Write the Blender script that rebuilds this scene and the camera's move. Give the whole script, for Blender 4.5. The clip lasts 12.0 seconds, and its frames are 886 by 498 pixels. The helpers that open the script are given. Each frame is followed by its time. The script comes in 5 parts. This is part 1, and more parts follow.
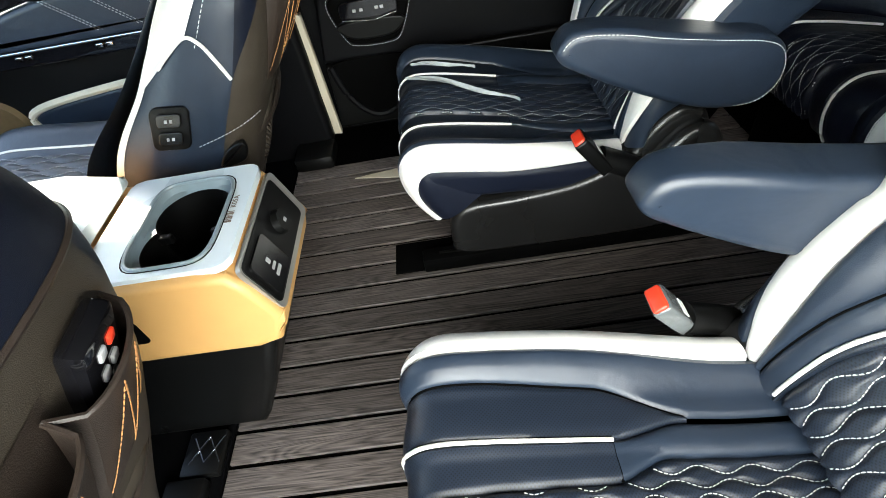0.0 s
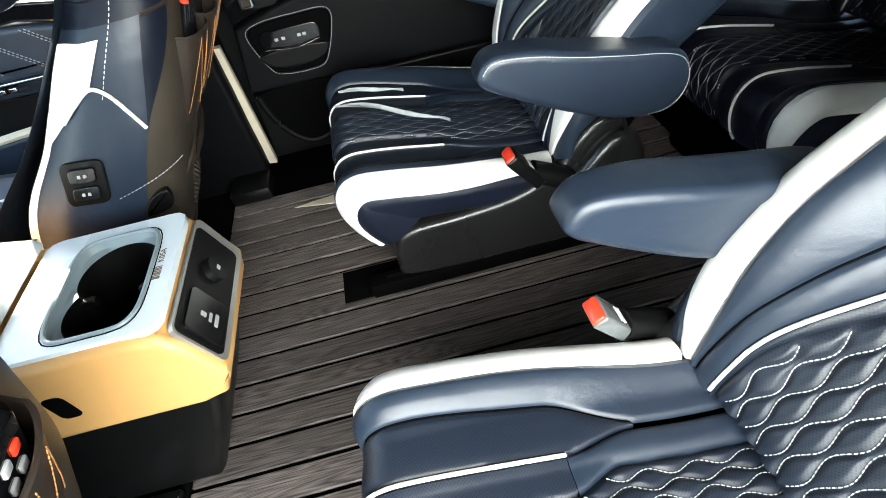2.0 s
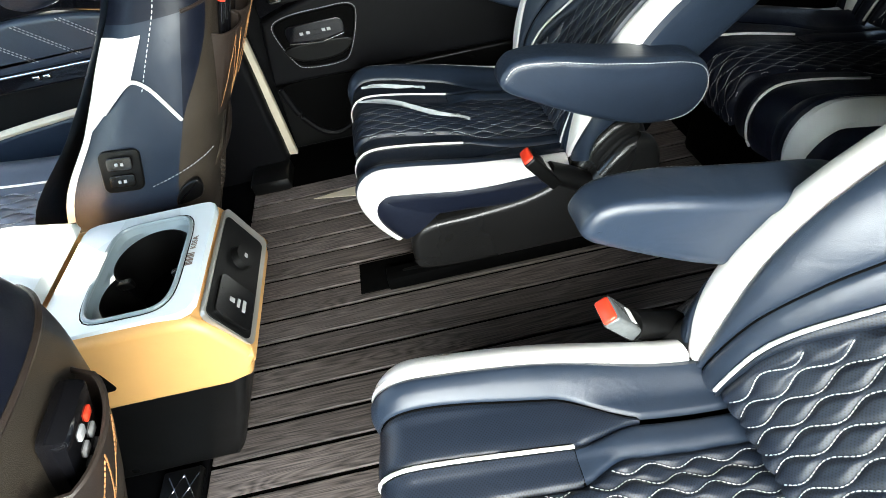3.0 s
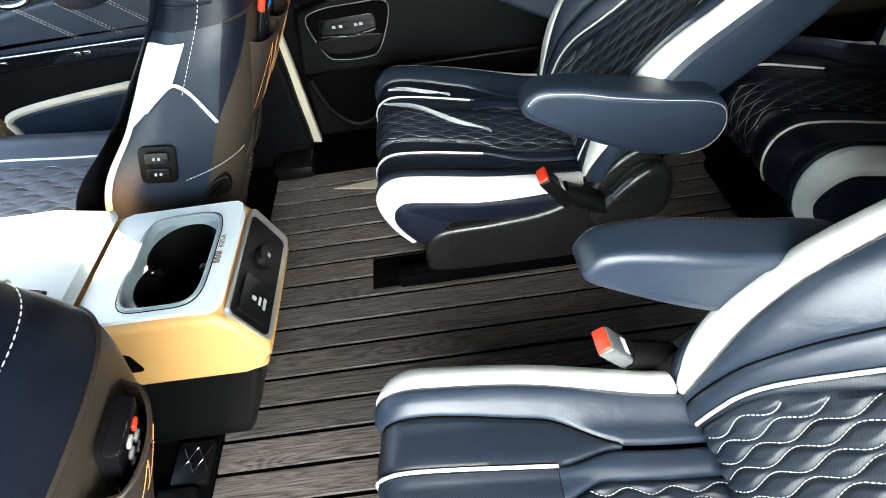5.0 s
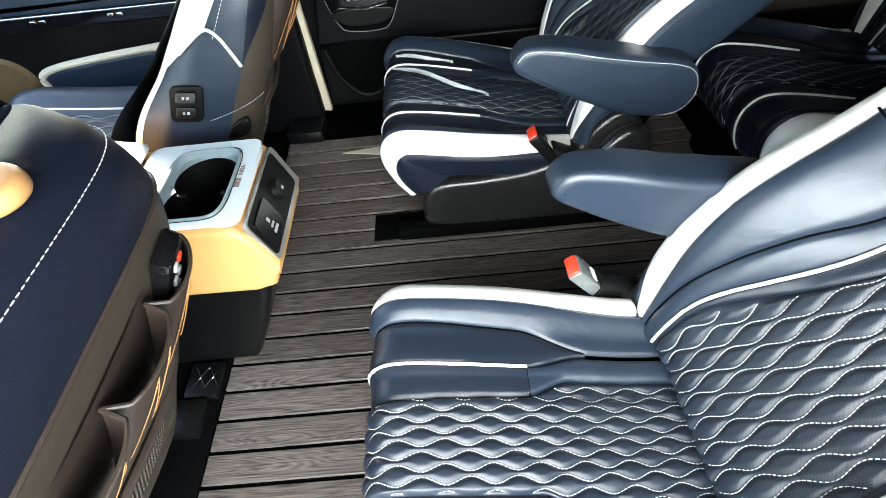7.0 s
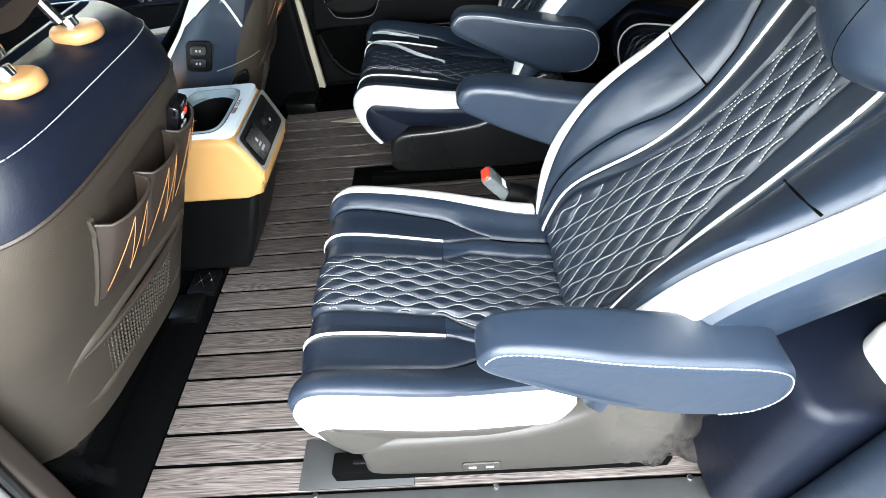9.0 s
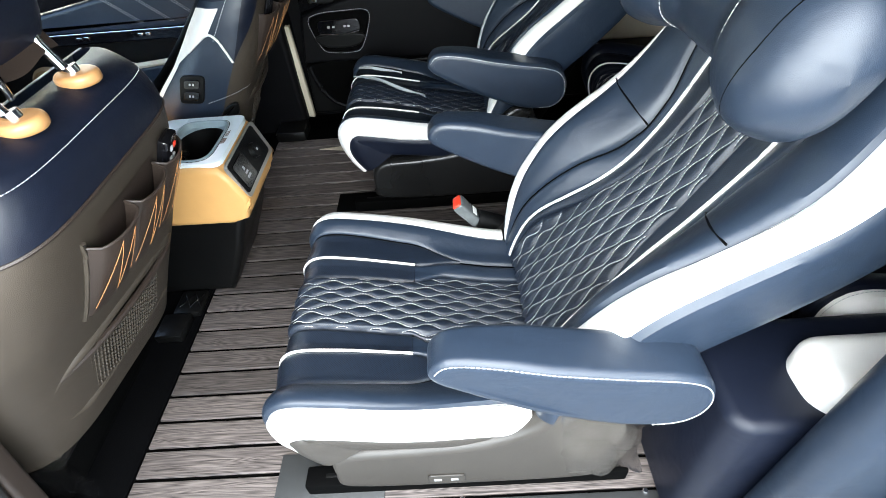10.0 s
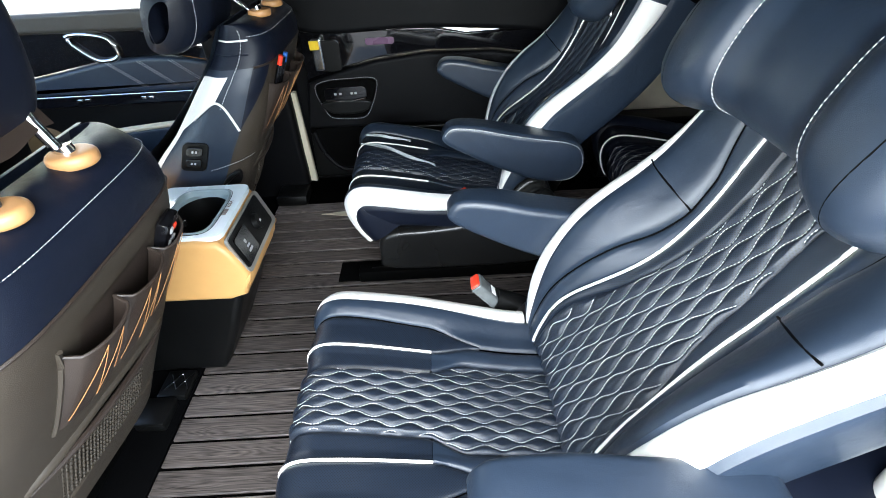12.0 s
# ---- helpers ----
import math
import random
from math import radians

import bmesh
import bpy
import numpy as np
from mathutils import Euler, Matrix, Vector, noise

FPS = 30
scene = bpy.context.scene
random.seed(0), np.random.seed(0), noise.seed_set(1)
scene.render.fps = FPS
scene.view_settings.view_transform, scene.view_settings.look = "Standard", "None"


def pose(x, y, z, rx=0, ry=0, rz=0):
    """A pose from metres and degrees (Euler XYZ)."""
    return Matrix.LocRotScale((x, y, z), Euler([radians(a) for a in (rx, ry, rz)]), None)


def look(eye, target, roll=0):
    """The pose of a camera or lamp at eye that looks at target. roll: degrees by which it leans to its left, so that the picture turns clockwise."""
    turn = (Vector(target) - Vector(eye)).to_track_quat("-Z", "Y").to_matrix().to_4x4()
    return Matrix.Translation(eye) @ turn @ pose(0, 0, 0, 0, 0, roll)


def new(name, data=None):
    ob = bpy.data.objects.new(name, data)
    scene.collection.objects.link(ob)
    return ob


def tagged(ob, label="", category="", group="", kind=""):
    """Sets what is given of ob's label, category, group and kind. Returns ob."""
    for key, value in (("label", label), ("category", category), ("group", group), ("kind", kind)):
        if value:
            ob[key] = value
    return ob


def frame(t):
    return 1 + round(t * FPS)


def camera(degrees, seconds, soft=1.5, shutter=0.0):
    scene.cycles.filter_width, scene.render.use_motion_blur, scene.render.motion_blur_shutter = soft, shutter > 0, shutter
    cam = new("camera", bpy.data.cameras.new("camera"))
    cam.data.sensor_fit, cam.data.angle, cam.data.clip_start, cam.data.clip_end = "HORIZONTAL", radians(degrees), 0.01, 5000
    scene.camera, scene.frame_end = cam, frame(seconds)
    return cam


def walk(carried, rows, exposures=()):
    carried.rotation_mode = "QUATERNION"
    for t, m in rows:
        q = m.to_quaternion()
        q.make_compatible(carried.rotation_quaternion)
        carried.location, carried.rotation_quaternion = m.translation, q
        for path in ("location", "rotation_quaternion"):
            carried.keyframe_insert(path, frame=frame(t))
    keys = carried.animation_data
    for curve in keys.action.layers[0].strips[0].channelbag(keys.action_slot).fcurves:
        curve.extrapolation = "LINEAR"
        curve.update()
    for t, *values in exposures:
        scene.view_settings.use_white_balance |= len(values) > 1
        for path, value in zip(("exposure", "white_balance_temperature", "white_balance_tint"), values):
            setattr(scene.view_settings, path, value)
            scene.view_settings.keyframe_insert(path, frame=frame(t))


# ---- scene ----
cam = camera(85.4, 12.0, soft=0.75)
PATH = [
    (0, (0.051, 0.101, 0.88), (-0.051, 1.502, -0.543), -11.5),
    (0.5, (0.059, 0.136, 0.89), (0.023, 1.535, -0.54), -12.1),
    (1, (0.07, 0.14, 0.895), (0.115, 1.541, -0.532), -12.0),
    (1.5, (0.087, 0.133, 0.901), (0.167, 1.53, -0.528), -12.1),
    (2, (0.081, 0.12, 0.901), (0.165, 1.518, -0.528), -12.0),
    (2.5, (0.067, 0.102, 0.907), (0.131, 1.497, -0.525), -11.7),
    (3, (0.066, 0.106, 0.927), (0.108, 1.492, -0.515), -11.2),
    (5, (0.08, 0.122, 1.0), (0.051, 1.449, -0.495), -8.7),
    (5.5, (0.072, 0.108, 0.991), (0.032, 1.425, -0.514), -8.4),
    (6, (0.076, 0.086, 0.98), (0.032, 1.395, -0.531), -7.9),
    (6.5, (0.089, 0.043, 0.988), (0.037, 1.36, -0.516), -7.5),
    (7, (0.09, -0.034, 0.995), (0.043, 1.293, -0.501), -6.8),
    (7.2, (0.097, -0.064, 0.989), (0.04, 1.27, -0.5), -7.0),
    (8.8, (0.22, -0.355, 1.004), (0.131, 1.019, -0.447), -6.7),
    (9, (0.229, -0.382, 1.009), (0.144, 0.999, -0.436), -6.5),
    (9.5, (0.26, -0.423, 1.03), (0.189, 0.99, -0.384), -5.9),
    (10, (0.282, -0.43, 1.054), (0.225, 1.019, -0.324), -5.2),
    (10.5, (0.289, -0.41, 1.053), (0.246, 1.076, -0.285), -4.5),
    (11, (0.276, -0.384, 1.051), (0.245, 1.14, -0.244), -3.9),
    (11.5, (0.246, -0.362, 1.05), (0.228, 1.199, -0.2), -3.6),
    (12, (0.224, -0.326, 1.049), (0.221, 1.266, -0.161), -3.2),
]
walk(cam, [(t, look(eye, target, roll)) for t, eye, target, roll in PATH],
     [(0, 3.12, 7400, 6), (1.5, 3.38, 7300, 6), (6.5, 3.50, 7100, 6), (9, 3.05, 6800, 8), (10.5, 2.76, 6700, 8), (12, 2.92, 6550, 8)])

# ---- world, light, exposure ----
world = bpy.data.worlds.new("world")
scene.world = world
world.use_nodes = True
wn = world.node_tree.nodes
sky = wn.new("ShaderNodeTexSky")
sky.sky_type = "NISHITA"
sky.sun_disc = False
sky.sun_elevation, sky.sun_rotation = radians(36), radians(-14)
world.node_tree.links.new(sky.outputs[0], wn["Background"].inputs[0])
wn["Background"].inputs[1].default_value = 0.15
sun = new("sun", bpy.data.lights.new("sun", "SUN"))
sun.data.energy, sun.data.angle, sun.data.color = 3.0, radians(0.6), (1.0, 0.95, 0.88)
sun.matrix_world = look((-2.0, 7.7, 5.78), (0, 0, 0))

# daylight of the open side door
door_light = new("door_daylight", bpy.data.lights.new("door_daylight", "AREA"))
door_light.data.shape, door_light.data.size, door_light.data.size_y = "RECTANGLE", 2.2, 1.5
door_light.data.energy, door_light.data.color = 27.0, (0.93, 0.97, 1.0)
door_light.matrix_world = look((0.15, -0.92, 1.33), (0.05, 0.5, 0.28))


# ---- materials ----
def mat(name, color, rough=0.5, metal=0.0, vary=0.15, scale=60.0, bump=0.15, bump_scale=900.0, spec=0.5, coat=0.0, stretch=(1, 1, 1), crease=0.0):
    m = bpy.data.materials.new(name)
    m.use_nodes = True
    n, l = m.node_tree.nodes, m.node_tree.links
    b = n["Principled BSDF"]
    b.inputs["Roughness"].default_value = rough
    b.inputs["Metallic"].default_value = metal
    b.inputs["Specular IOR Level"].default_value = spec
    b.inputs["Coat Weight"].default_value = coat
    co = n.new("ShaderNodeTexCoord")
    mp = n.new("ShaderNodeMapping")
    mp.inputs["Scale"].default_value = stretch
    l.new(co.outputs["Object"], mp.inputs["Vector"])
    big = n.new("ShaderNodeTexNoise")
    big.inputs["Scale"].default_value, big.inputs["Detail"].default_value = scale * 0.12, 3
    fine = n.new("ShaderNodeTexNoise")
    fine.inputs["Scale"].default_value, fine.inputs["Detail"].default_value = scale, 4
    for t in (big, fine):
        l.new(mp.outputs[0], t.inputs["Vector"])
    mix = n.new("ShaderNodeMath")
    mix.operation = "ADD"
    l.new(big.outputs[0], mix.inputs[0])
    l.new(fine.outputs[0], mix.inputs[1])
    ramp = n.new("ShaderNodeMapRange")
    ramp.inputs[1].default_value, ramp.inputs[2].default_value = 0.6, 1.4
    ramp.inputs[3].default_value, ramp.inputs[4].default_value = 1 - vary, 1 + vary
    l.new(mix.outputs[0], ramp.inputs[0])
    sc = n.new("ShaderNodeVectorMath")
    sc.operation = "SCALE"
    sc.inputs[0].default_value = color
    l.new(ramp.outputs[0], sc.inputs["Scale"])
    l.new(sc.outputs[0], b.inputs["Base Color"])
    rr = n.new("ShaderNodeMapRange")
    rr.inputs[1].default_value, rr.inputs[2].default_value = 0.3, 0.7
    rr.inputs[3].default_value, rr.inputs[4].default_value = max(rough - 0.07, 0.02), min(rough + 0.07, 1)
    l.new(big.outputs[0], rr.inputs[0])
    l.new(rr.outputs[0], b.inputs["Roughness"])
    if bump:
        g = n.new("ShaderNodeTexVoronoi")
        g.inputs["Scale"].default_value = bump_scale
        l.new(co.outputs["Object"], g.inputs["Vector"])
        bp = n.new("ShaderNodeBump")
        bp.inputs["Strength"].default_value, bp.inputs["Distance"].default_value = bump, 0.0006
        l.new(g.outputs["Distance"], bp.inputs["Height"])
        l.new(bp.outputs[0], b.inputs["Normal"])
        if crease:
            cr = n.new("ShaderNodeTexNoise")
            cr.inputs["Scale"].default_value, cr.inputs["Detail"].default_value, cr.inputs["Distortion"].default_value = 14.0, 3, 0.8
            l.new(co.outputs["Object"], cr.inputs["Vector"])
            b2 = n.new("ShaderNodeBump")
            b2.inputs["Strength"].default_value, b2.inputs["Distance"].default_value = crease, 0.006
            l.new(cr.outputs[0], b2.inputs["Height"])
            l.new(b2.outputs[0], bp.inputs["Normal"])
    return m


def perforated(m, pitch=0.0046, radius=0.19):
    """Rows of small punched holes on a leather, laid out on the panel's own metres."""
    m = m.copy()
    n, l = m.node_tree.nodes, m.node_tree.links
    b = n["Principled BSDF"]
    uv = n.new("ShaderNodeTexCoord")
    sep = n.new("ShaderNodeSeparateXYZ")
    l.new(uv.outputs["UV"], sep.inputs[0])

    def op(kind, a, c=None):
        k = n.new("ShaderNodeMath")
        k.operation = kind
        for i, v in enumerate((a, c)):
            if v is None:
                continue
            if isinstance(v, (int, float)):
                k.inputs[i].default_value = v
            else:
                l.new(v, k.inputs[i])
        return k.outputs[0]
    u, v = op("DIVIDE", sep.outputs[0], pitch), op("DIVIDE", sep.outputs[1], pitch)
    d = []
    for off in (0.0, 0.5):
        fu = op("SUBTRACT", op("FRACT", op("ADD", u, off)), 0.5)
        fv = op("SUBTRACT", op("FRACT", op("ADD", v, off)), 0.5)
        d.append(op("SQRT", op("ADD", op("MULTIPLY", fu, fu), op("MULTIPLY", fv, fv))))
    hole = op("LESS_THAN", op("MINIMUM", d[0], d[1]), radius)
    mx = n.new("ShaderNodeMix")
    mx.data_type = "RGBA"
    mx.inputs["B"].default_value = (0.002, 0.002, 0.003, 1)
    l.new(hole, mx.inputs["Factor"])
    old = b.inputs["Base Color"].links[0].from_socket
    l.new(old, mx.inputs["A"])
    l.new(mx.outputs["Result"], b.inputs["Base Color"])
    return m


def wood_mat():
    m = mat("dark_plank", (0.092, 0.074, 0.064), 0.5, 0, 0.45, 55.0, 0, stretch=(0.09, 1, 1))
    n, l = m.node_tree.nodes, m.node_tree.links
    b = n["Principled BSDF"]
    co = n.new("ShaderNodeTexCoord")
    info = n.new("ShaderNodeObjectInfo")
    off = n.new("ShaderNodeVectorMath")
    off.operation = "MULTIPLY_ADD"
    off.inputs[1].default_value = (0.55, 9.0, 1.0)
    cmb = n.new("ShaderNodeCombineXYZ")
    mul = n.new("ShaderNodeMath")
    mul.operation = "MULTIPLY"
    mul.inputs[1].default_value = 37.0
    l.new(info.outputs["Random"], mul.inputs[0])
    l.new(mul.outputs[0], cmb.inputs[0])
    l.new(mul.outputs[0], cmb.inputs[1])
    l.new(co.outputs["Object"], off.inputs[0])
    l.new(cmb.outputs[0], off.inputs[2])
    wave = n.new("ShaderNodeTexNoise")
    wave.inputs["Scale"].default_value, wave.inputs["Detail"].default_value = 3.2, 2
    wave.inputs["Distortion"].default_value = 0.6
    l.new(off.outputs[0], wave.inputs["Vector"])
    ring = n.new("ShaderNodeMath")
    ring.operation = "MULTIPLY"
    ring.inputs[1].default_value = 20.0
    l.new(wave.outputs[0], ring.inputs[0])
    fr = n.new("ShaderNodeMath")
    fr.operation = "PINGPONG"
    fr.inputs[1].default_value = 0.5
    l.new(ring.outputs[0], fr.inputs[0])
    fib = n.new("ShaderNodeTexNoise")
    fib.inputs["Scale"].default_value, fib.inputs["Detail"].default_value = 300.0, 6
    st = n.new("ShaderNodeMapping")
    st.inputs["Scale"].default_value = (0.028, 1, 1)
    l.new(co.outputs["Object"], st.inputs[0])
    l.new(st.outputs[0], fib.inputs["Vector"])
    add = n.new("ShaderNodeMath")
    add.operation = "MULTIPLY_ADD"
    add.inputs[1].default_value = 0.55
    l.new(fr.outputs[0], add.inputs[0])
    l.new(fib.outputs[0], add.inputs[2])
    cr = n.new("ShaderNodeValToRGB")
    cr.color_ramp.elements[0].position, cr.color_ramp.elements[0].color = 0.40, (0.024, 0.0195, 0.0175, 1)
    cr.color_ramp.elements[1].position, cr.color_ramp.elements[1].color = 0.92, (0.185, 0.155, 0.142, 1)
    l.new(add.outputs[0], cr.inputs[0])
    tint = n.new("ShaderNodeVectorMath")
    tint.operation = "SCALE"
    tr = n.new("ShaderNodeMapRange")
    tr.inputs[3].default_value, tr.inputs[4].default_value = 0.7, 1.25
    l.new(info.outputs["Random"], tr.inputs[0])
    l.new(cr.outputs[0], tint.inputs[0])
    l.new(tr.outputs[0], tint.inputs["Scale"])
    l.new(tint.outputs[0], b.inputs["Base Color"])
    bp = n.new("ShaderNodeBump")
    bp.inputs["Strength"].default_value, bp.inputs["Distance"].default_value = 0.5, 0.001
    l.new(add.outputs[0], bp.inputs["Height"])
    l.new(bp.outputs[0], b.inputs["Normal"])
    return m


NAVY = mat("navy_leather", (0.0140, 0.0225, 0.0375), 0.37, 0, 0.12, 40, 0.25, 1400, crease=0.35)
PERF = perforated(mat("perforated_navy_leather", (0.0105, 0.0168, 0.0290), 0.40, 0, 0.12, 40, 0.25, 1400, crease=0.3))
# own colour on the front seats; shaded navy on third row and jamb
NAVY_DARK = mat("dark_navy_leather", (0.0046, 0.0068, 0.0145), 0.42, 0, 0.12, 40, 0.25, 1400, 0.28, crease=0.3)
PERF_SHADED = perforated(NAVY_DARK)
BLACK_LEATHER = mat("black_leather", (0.0036, 0.0036, 0.0042), 0.5, 0, 0.12, 40, 0.3, 1200, 0.10)
WHITE = mat("white_leather", (0.82, 0.80, 0.76), 0.45, 0, 0.04, 30, 0.2, 1400)
THREAD = mat("white_thread", (0.72, 0.72, 0.70), 0.7, 0, 0.1, 200, 0)
THREAD_GREY = mat("grey_thread", (0.40, 0.40, 0.41), 0.7, 0, 0.1, 200, 0)
THREAD_ORANGE = mat("orange_thread", (0.38, 0.17, 0.06), 0.7, 0, 0.1, 200, 0)
BROWN = mat("brown_grey_plastic", (0.040, 0.0315, 0.0235), 0.5, 0, 0.1, 50, 0.35, 1100, 0.3)
BROWN_LEATHER = mat("dark_brown_leather", (0.026, 0.018, 0.014), 0.45, 0, 0.15, 60, 0.4, 900, 0.4)
TAN = mat("tan_plastic", (0.60, 0.325, 0.115), 0.42, 0, 0.05, 30, 0.2, 1500)
TAN_RING = mat("tan_guide", (0.42, 0.215, 0.085), 0.4, 0, 0.08, 60, 0.1, 1500)
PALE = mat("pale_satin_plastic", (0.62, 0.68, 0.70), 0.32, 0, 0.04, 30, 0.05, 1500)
BLACK = mat("black_plastic", (0.0036, 0.0036, 0.0036), 0.34, 0, 0.15, 60, 0.2, 1000, 0.2)
BLACK_MATT = mat("matt_black", (0.0016, 0.0016, 0.0016), 0.75, 0, 0.2, 60, 0.2, 900, 0.03)
GLOSS = mat("gloss_black", (0.004, 0.004, 0.005), 0.06, 0, 0.1, 20, 0, coat=0.4)
GREY = mat("grey_base_plastic", (0.037, 0.032, 0.027), 0.42, 0, 0.1, 50, 0.3, 1100)
SILL = mat("sill_plastic", (0.030, 0.031, 0.031), 0.5, 0, 0.12, 60, 0.3, 900)
CHROME = mat("chrome", (0.75, 0.75, 0.76), 0.12, 1, 0.03, 20, 0)
RED = mat("red_button", (0.72, 0.045, 0.02), 0.3, 0, 0.06, 60, 0.05)
CREAM = mat("cream_plastic", (0.62, 0.55, 0.42), 0.5, 0, 0.08, 30, 0.2)
YELLOW = mat("yellow_sticker", (0.85, 0.55, 0.02), 0.5, 0, 0.05, 30, 0)
PAPER = mat("white_paper", (0.8, 0.8, 0.78), 0.6, 0, 0.04, 40, 0)
INK = mat("dark_ink", (0.16, 0.12, 0.10), 0.6, 0, 0.05, 40, 0)
MARK = mat("white_mark", (0.32, 0.32, 0.32), 0.5, 0, 0.05, 40, 0)
WOOD_TRIM = mat("warm_wood_trim", (0.32, 0.17, 0.07), 0.4, 0, 0.25, 60, 0, stretch=(0.1, 1, 1))
CARPET = mat("black_carpet", (0.0016, 0.0016, 0.0018), 0.95, 0, 0.3, 120, 0.6, 700, 0.02)
HEADLINER = mat("dark_headliner", (0.05, 0.05, 0.052), 0.9, 0, 0.1, 80, 0.4, 700)
PAINT = mat("white_body_paint", (0.78, 0.78, 0.78), 0.25, 0, 0.03, 10, 0, coat=0.6)
ASPHALT = mat("asphalt", (0.28, 0.27, 0.255), 0.85, 0, 0.3, 40, 0.5, 200)
PLANK = wood_mat()
SPEAKER = mat("bronze_grille", (0.16, 0.105, 0.05), 0.45, 0.4, 0.15, 80, 0.5, 500)


def film_mat():
    m = bpy.data.materials.new("clear_plastic_film")
    m.use_nodes = True
    b = m.node_tree.nodes["Principled BSDF"]
    b.inputs["Base Color"].default_value = (0.93, 0.95, 0.96, 1)
    b.inputs["Roughness"].default_value = 0.14
    b.inputs["Transmission Weight"].default_value = 1.0
    b.inputs["IOR"].default_value = 1.12
    n, l = m.node_tree.nodes, m.node_tree.links
    t = n.new("ShaderNodeTexNoise")
    t.inputs["Scale"].default_value, t.inputs["Detail"].default_value = 45, 3
    bp = n.new("ShaderNodeBump")
    bp.inputs["Strength"].default_value, bp.inputs["Distance"].default_value = 0.9, 0.004
    l.new(t.outputs[0], bp.inputs["Height"])
    l.new(bp.outputs[0], b.inputs["Normal"])
    return m


FILM = film_mat()


def glass_mat():
    m = bpy.data.materials.new("window_glass")
    m.use_nodes = True
    b = m.node_tree.nodes["Principled BSDF"]
    b.inputs["Base Color"].default_value = (0.85, 0.9, 0.9, 1)
    b.inputs["Roughness"].default_value = 0.02
    b.inputs["Transmission Weight"].default_value = 1.0
    b.inputs["IOR"].default_value = 1.05
    return m


GLASS = glass_mat()
SILVER = mat("brushed_silver", (0.42, 0.40, 0.37), 0.3, 0.7, 0.1, 60, 0, stretch=(1, 0.1, 1))
FAIRING = mat("satin_black_plastic", (0.010, 0.010, 0.010), 0.27, 0, 0.1, 40, 0.15, 900, 0.5)
BLACK_SHINY = mat("shiny_black_plastic", (0.005, 0.005, 0.005), 0.2, 0, 0.1, 40, 0.1, 800, 0.5)
PALE_FILM = mat("pale_film", (0.35, 0.38, 0.38), 0.2, 0, 0.3, 60, 0.3, 150)
CLOUDY = mat("cloudy_film", (0.10, 0.108, 0.11), 0.16, 0, 0.3, 60, 0.3, 150, coat=0.3)
PRIVACY = mat("privacy_glass", (0.01, 0.012, 0.012), 0.05, 0, 0.05, 10, 0)
SEAL = mat("green_grey_rubber", (0.05, 0.058, 0.052), 0.5, 0, 0.1, 40, 0.2)


# ---- builders ----
def thing(name, label, category, group="", kind="", at=(0, 0, 0)):
    e = new(name)
    e.empty_display_size = 0.05
    e.location = at
    return tagged(e, label, category, group, kind)


def smooth(me, on=True):
    me.polygons.foreach_set("use_smooth", [on] * len(me.polygons))
    me.update()


def part(name, me, material, parent=None, label="", flat=False):
    """Links a bmesh or mesh as one object under a thing, its vertices given in world metres."""
    if isinstance(me, bmesh.types.BMesh):
        bm, me = me, bpy.data.meshes.new(name)
        bmesh.ops.recalc_face_normals(bm, faces=bm.faces)
        bm.to_mesh(me)
        bm.free()
    smooth(me, not flat)
    for f in me.polygons:
        if f.loop_total > 12:
            f.use_smooth = False
    me.materials.append(material)
    ob = new(name, me)
    if not flat and len(me.polygons) < 4000:
        try:
            me.set_sharp_from_angle(angle=radians(42))
        except AttributeError:
            pass
    if parent is not None:
        ob.parent = parent
        root = Vector()
        p = parent
        while p is not None:
            root += p.location
            p = p.parent
        me.transform(Matrix.Translation(-root))
    if label:
        ob["label"] = label
    return ob


def solo(name, me, material, label, category, kind="", group=""):
    return tagged(part(name, me, material), label, category, group, kind)


def poly(verts, faces, uvs=None):
    me = bpy.data.meshes.new("m")
    me.from_pydata(verts, [], faces)
    if uvs is not None:
        layer = me.uv_layers.new(name="UVMap")
        idx = np.zeros(len(me.loops), dtype=np.int32)
        me.loops.foreach_get("vertex_index", idx)
        layer.data.foreach_set("uv", np.asarray(uvs, dtype=np.float32)[idx].ravel())
    return me


def grid(fn, nu, nv, wrap_u=False, wrap_v=False):
    """A sheet from fn(s, t), s and t from 0 to 1; fn gives a place, or a place and a uv."""
    verts, uvs = [], []
    cu, cv = (nu if wrap_u else nu + 1), (nv if wrap_v else nv + 1)
    for i in range(cu):
        for j in range(cv):
            r = fn(i / nu, j / nv)
            if isinstance(r[0], (tuple, Vector)):
                verts.append(tuple(r[0]))
                uvs.append(r[1])
            else:
                verts.append(tuple(r))
                uvs.append((i / nu, j / nv))
    faces = []
    for i in range(nu):
        for j in range(nv):
            a, b = i % cu, (i + 1) % cu
            c, d = j % cv, (j + 1) % cv
            faces.append((a * cv + c, b * cv + c, b * cv + d, a * cv + d))
    return poly(verts, faces, uvs)


def box(lo, hi, r=0.006, seg=2):
    bm = bmesh.new()
    bmesh.ops.create_cube(bm, size=1)
    lo, hi = Vector(lo), Vector(hi)
    for v in bm.verts:
        v.co = (lo + hi) / 2 + Vector((v.co[k] * (hi - lo)[k] for k in range(3)))
    if r:
        r = min(r, 0.45 * min(hi - lo))
        bmesh.ops.bevel(bm, geom=bm.edges[:], offset=r, segments=seg, affect="EDGES", profile=0.5)
    return bm


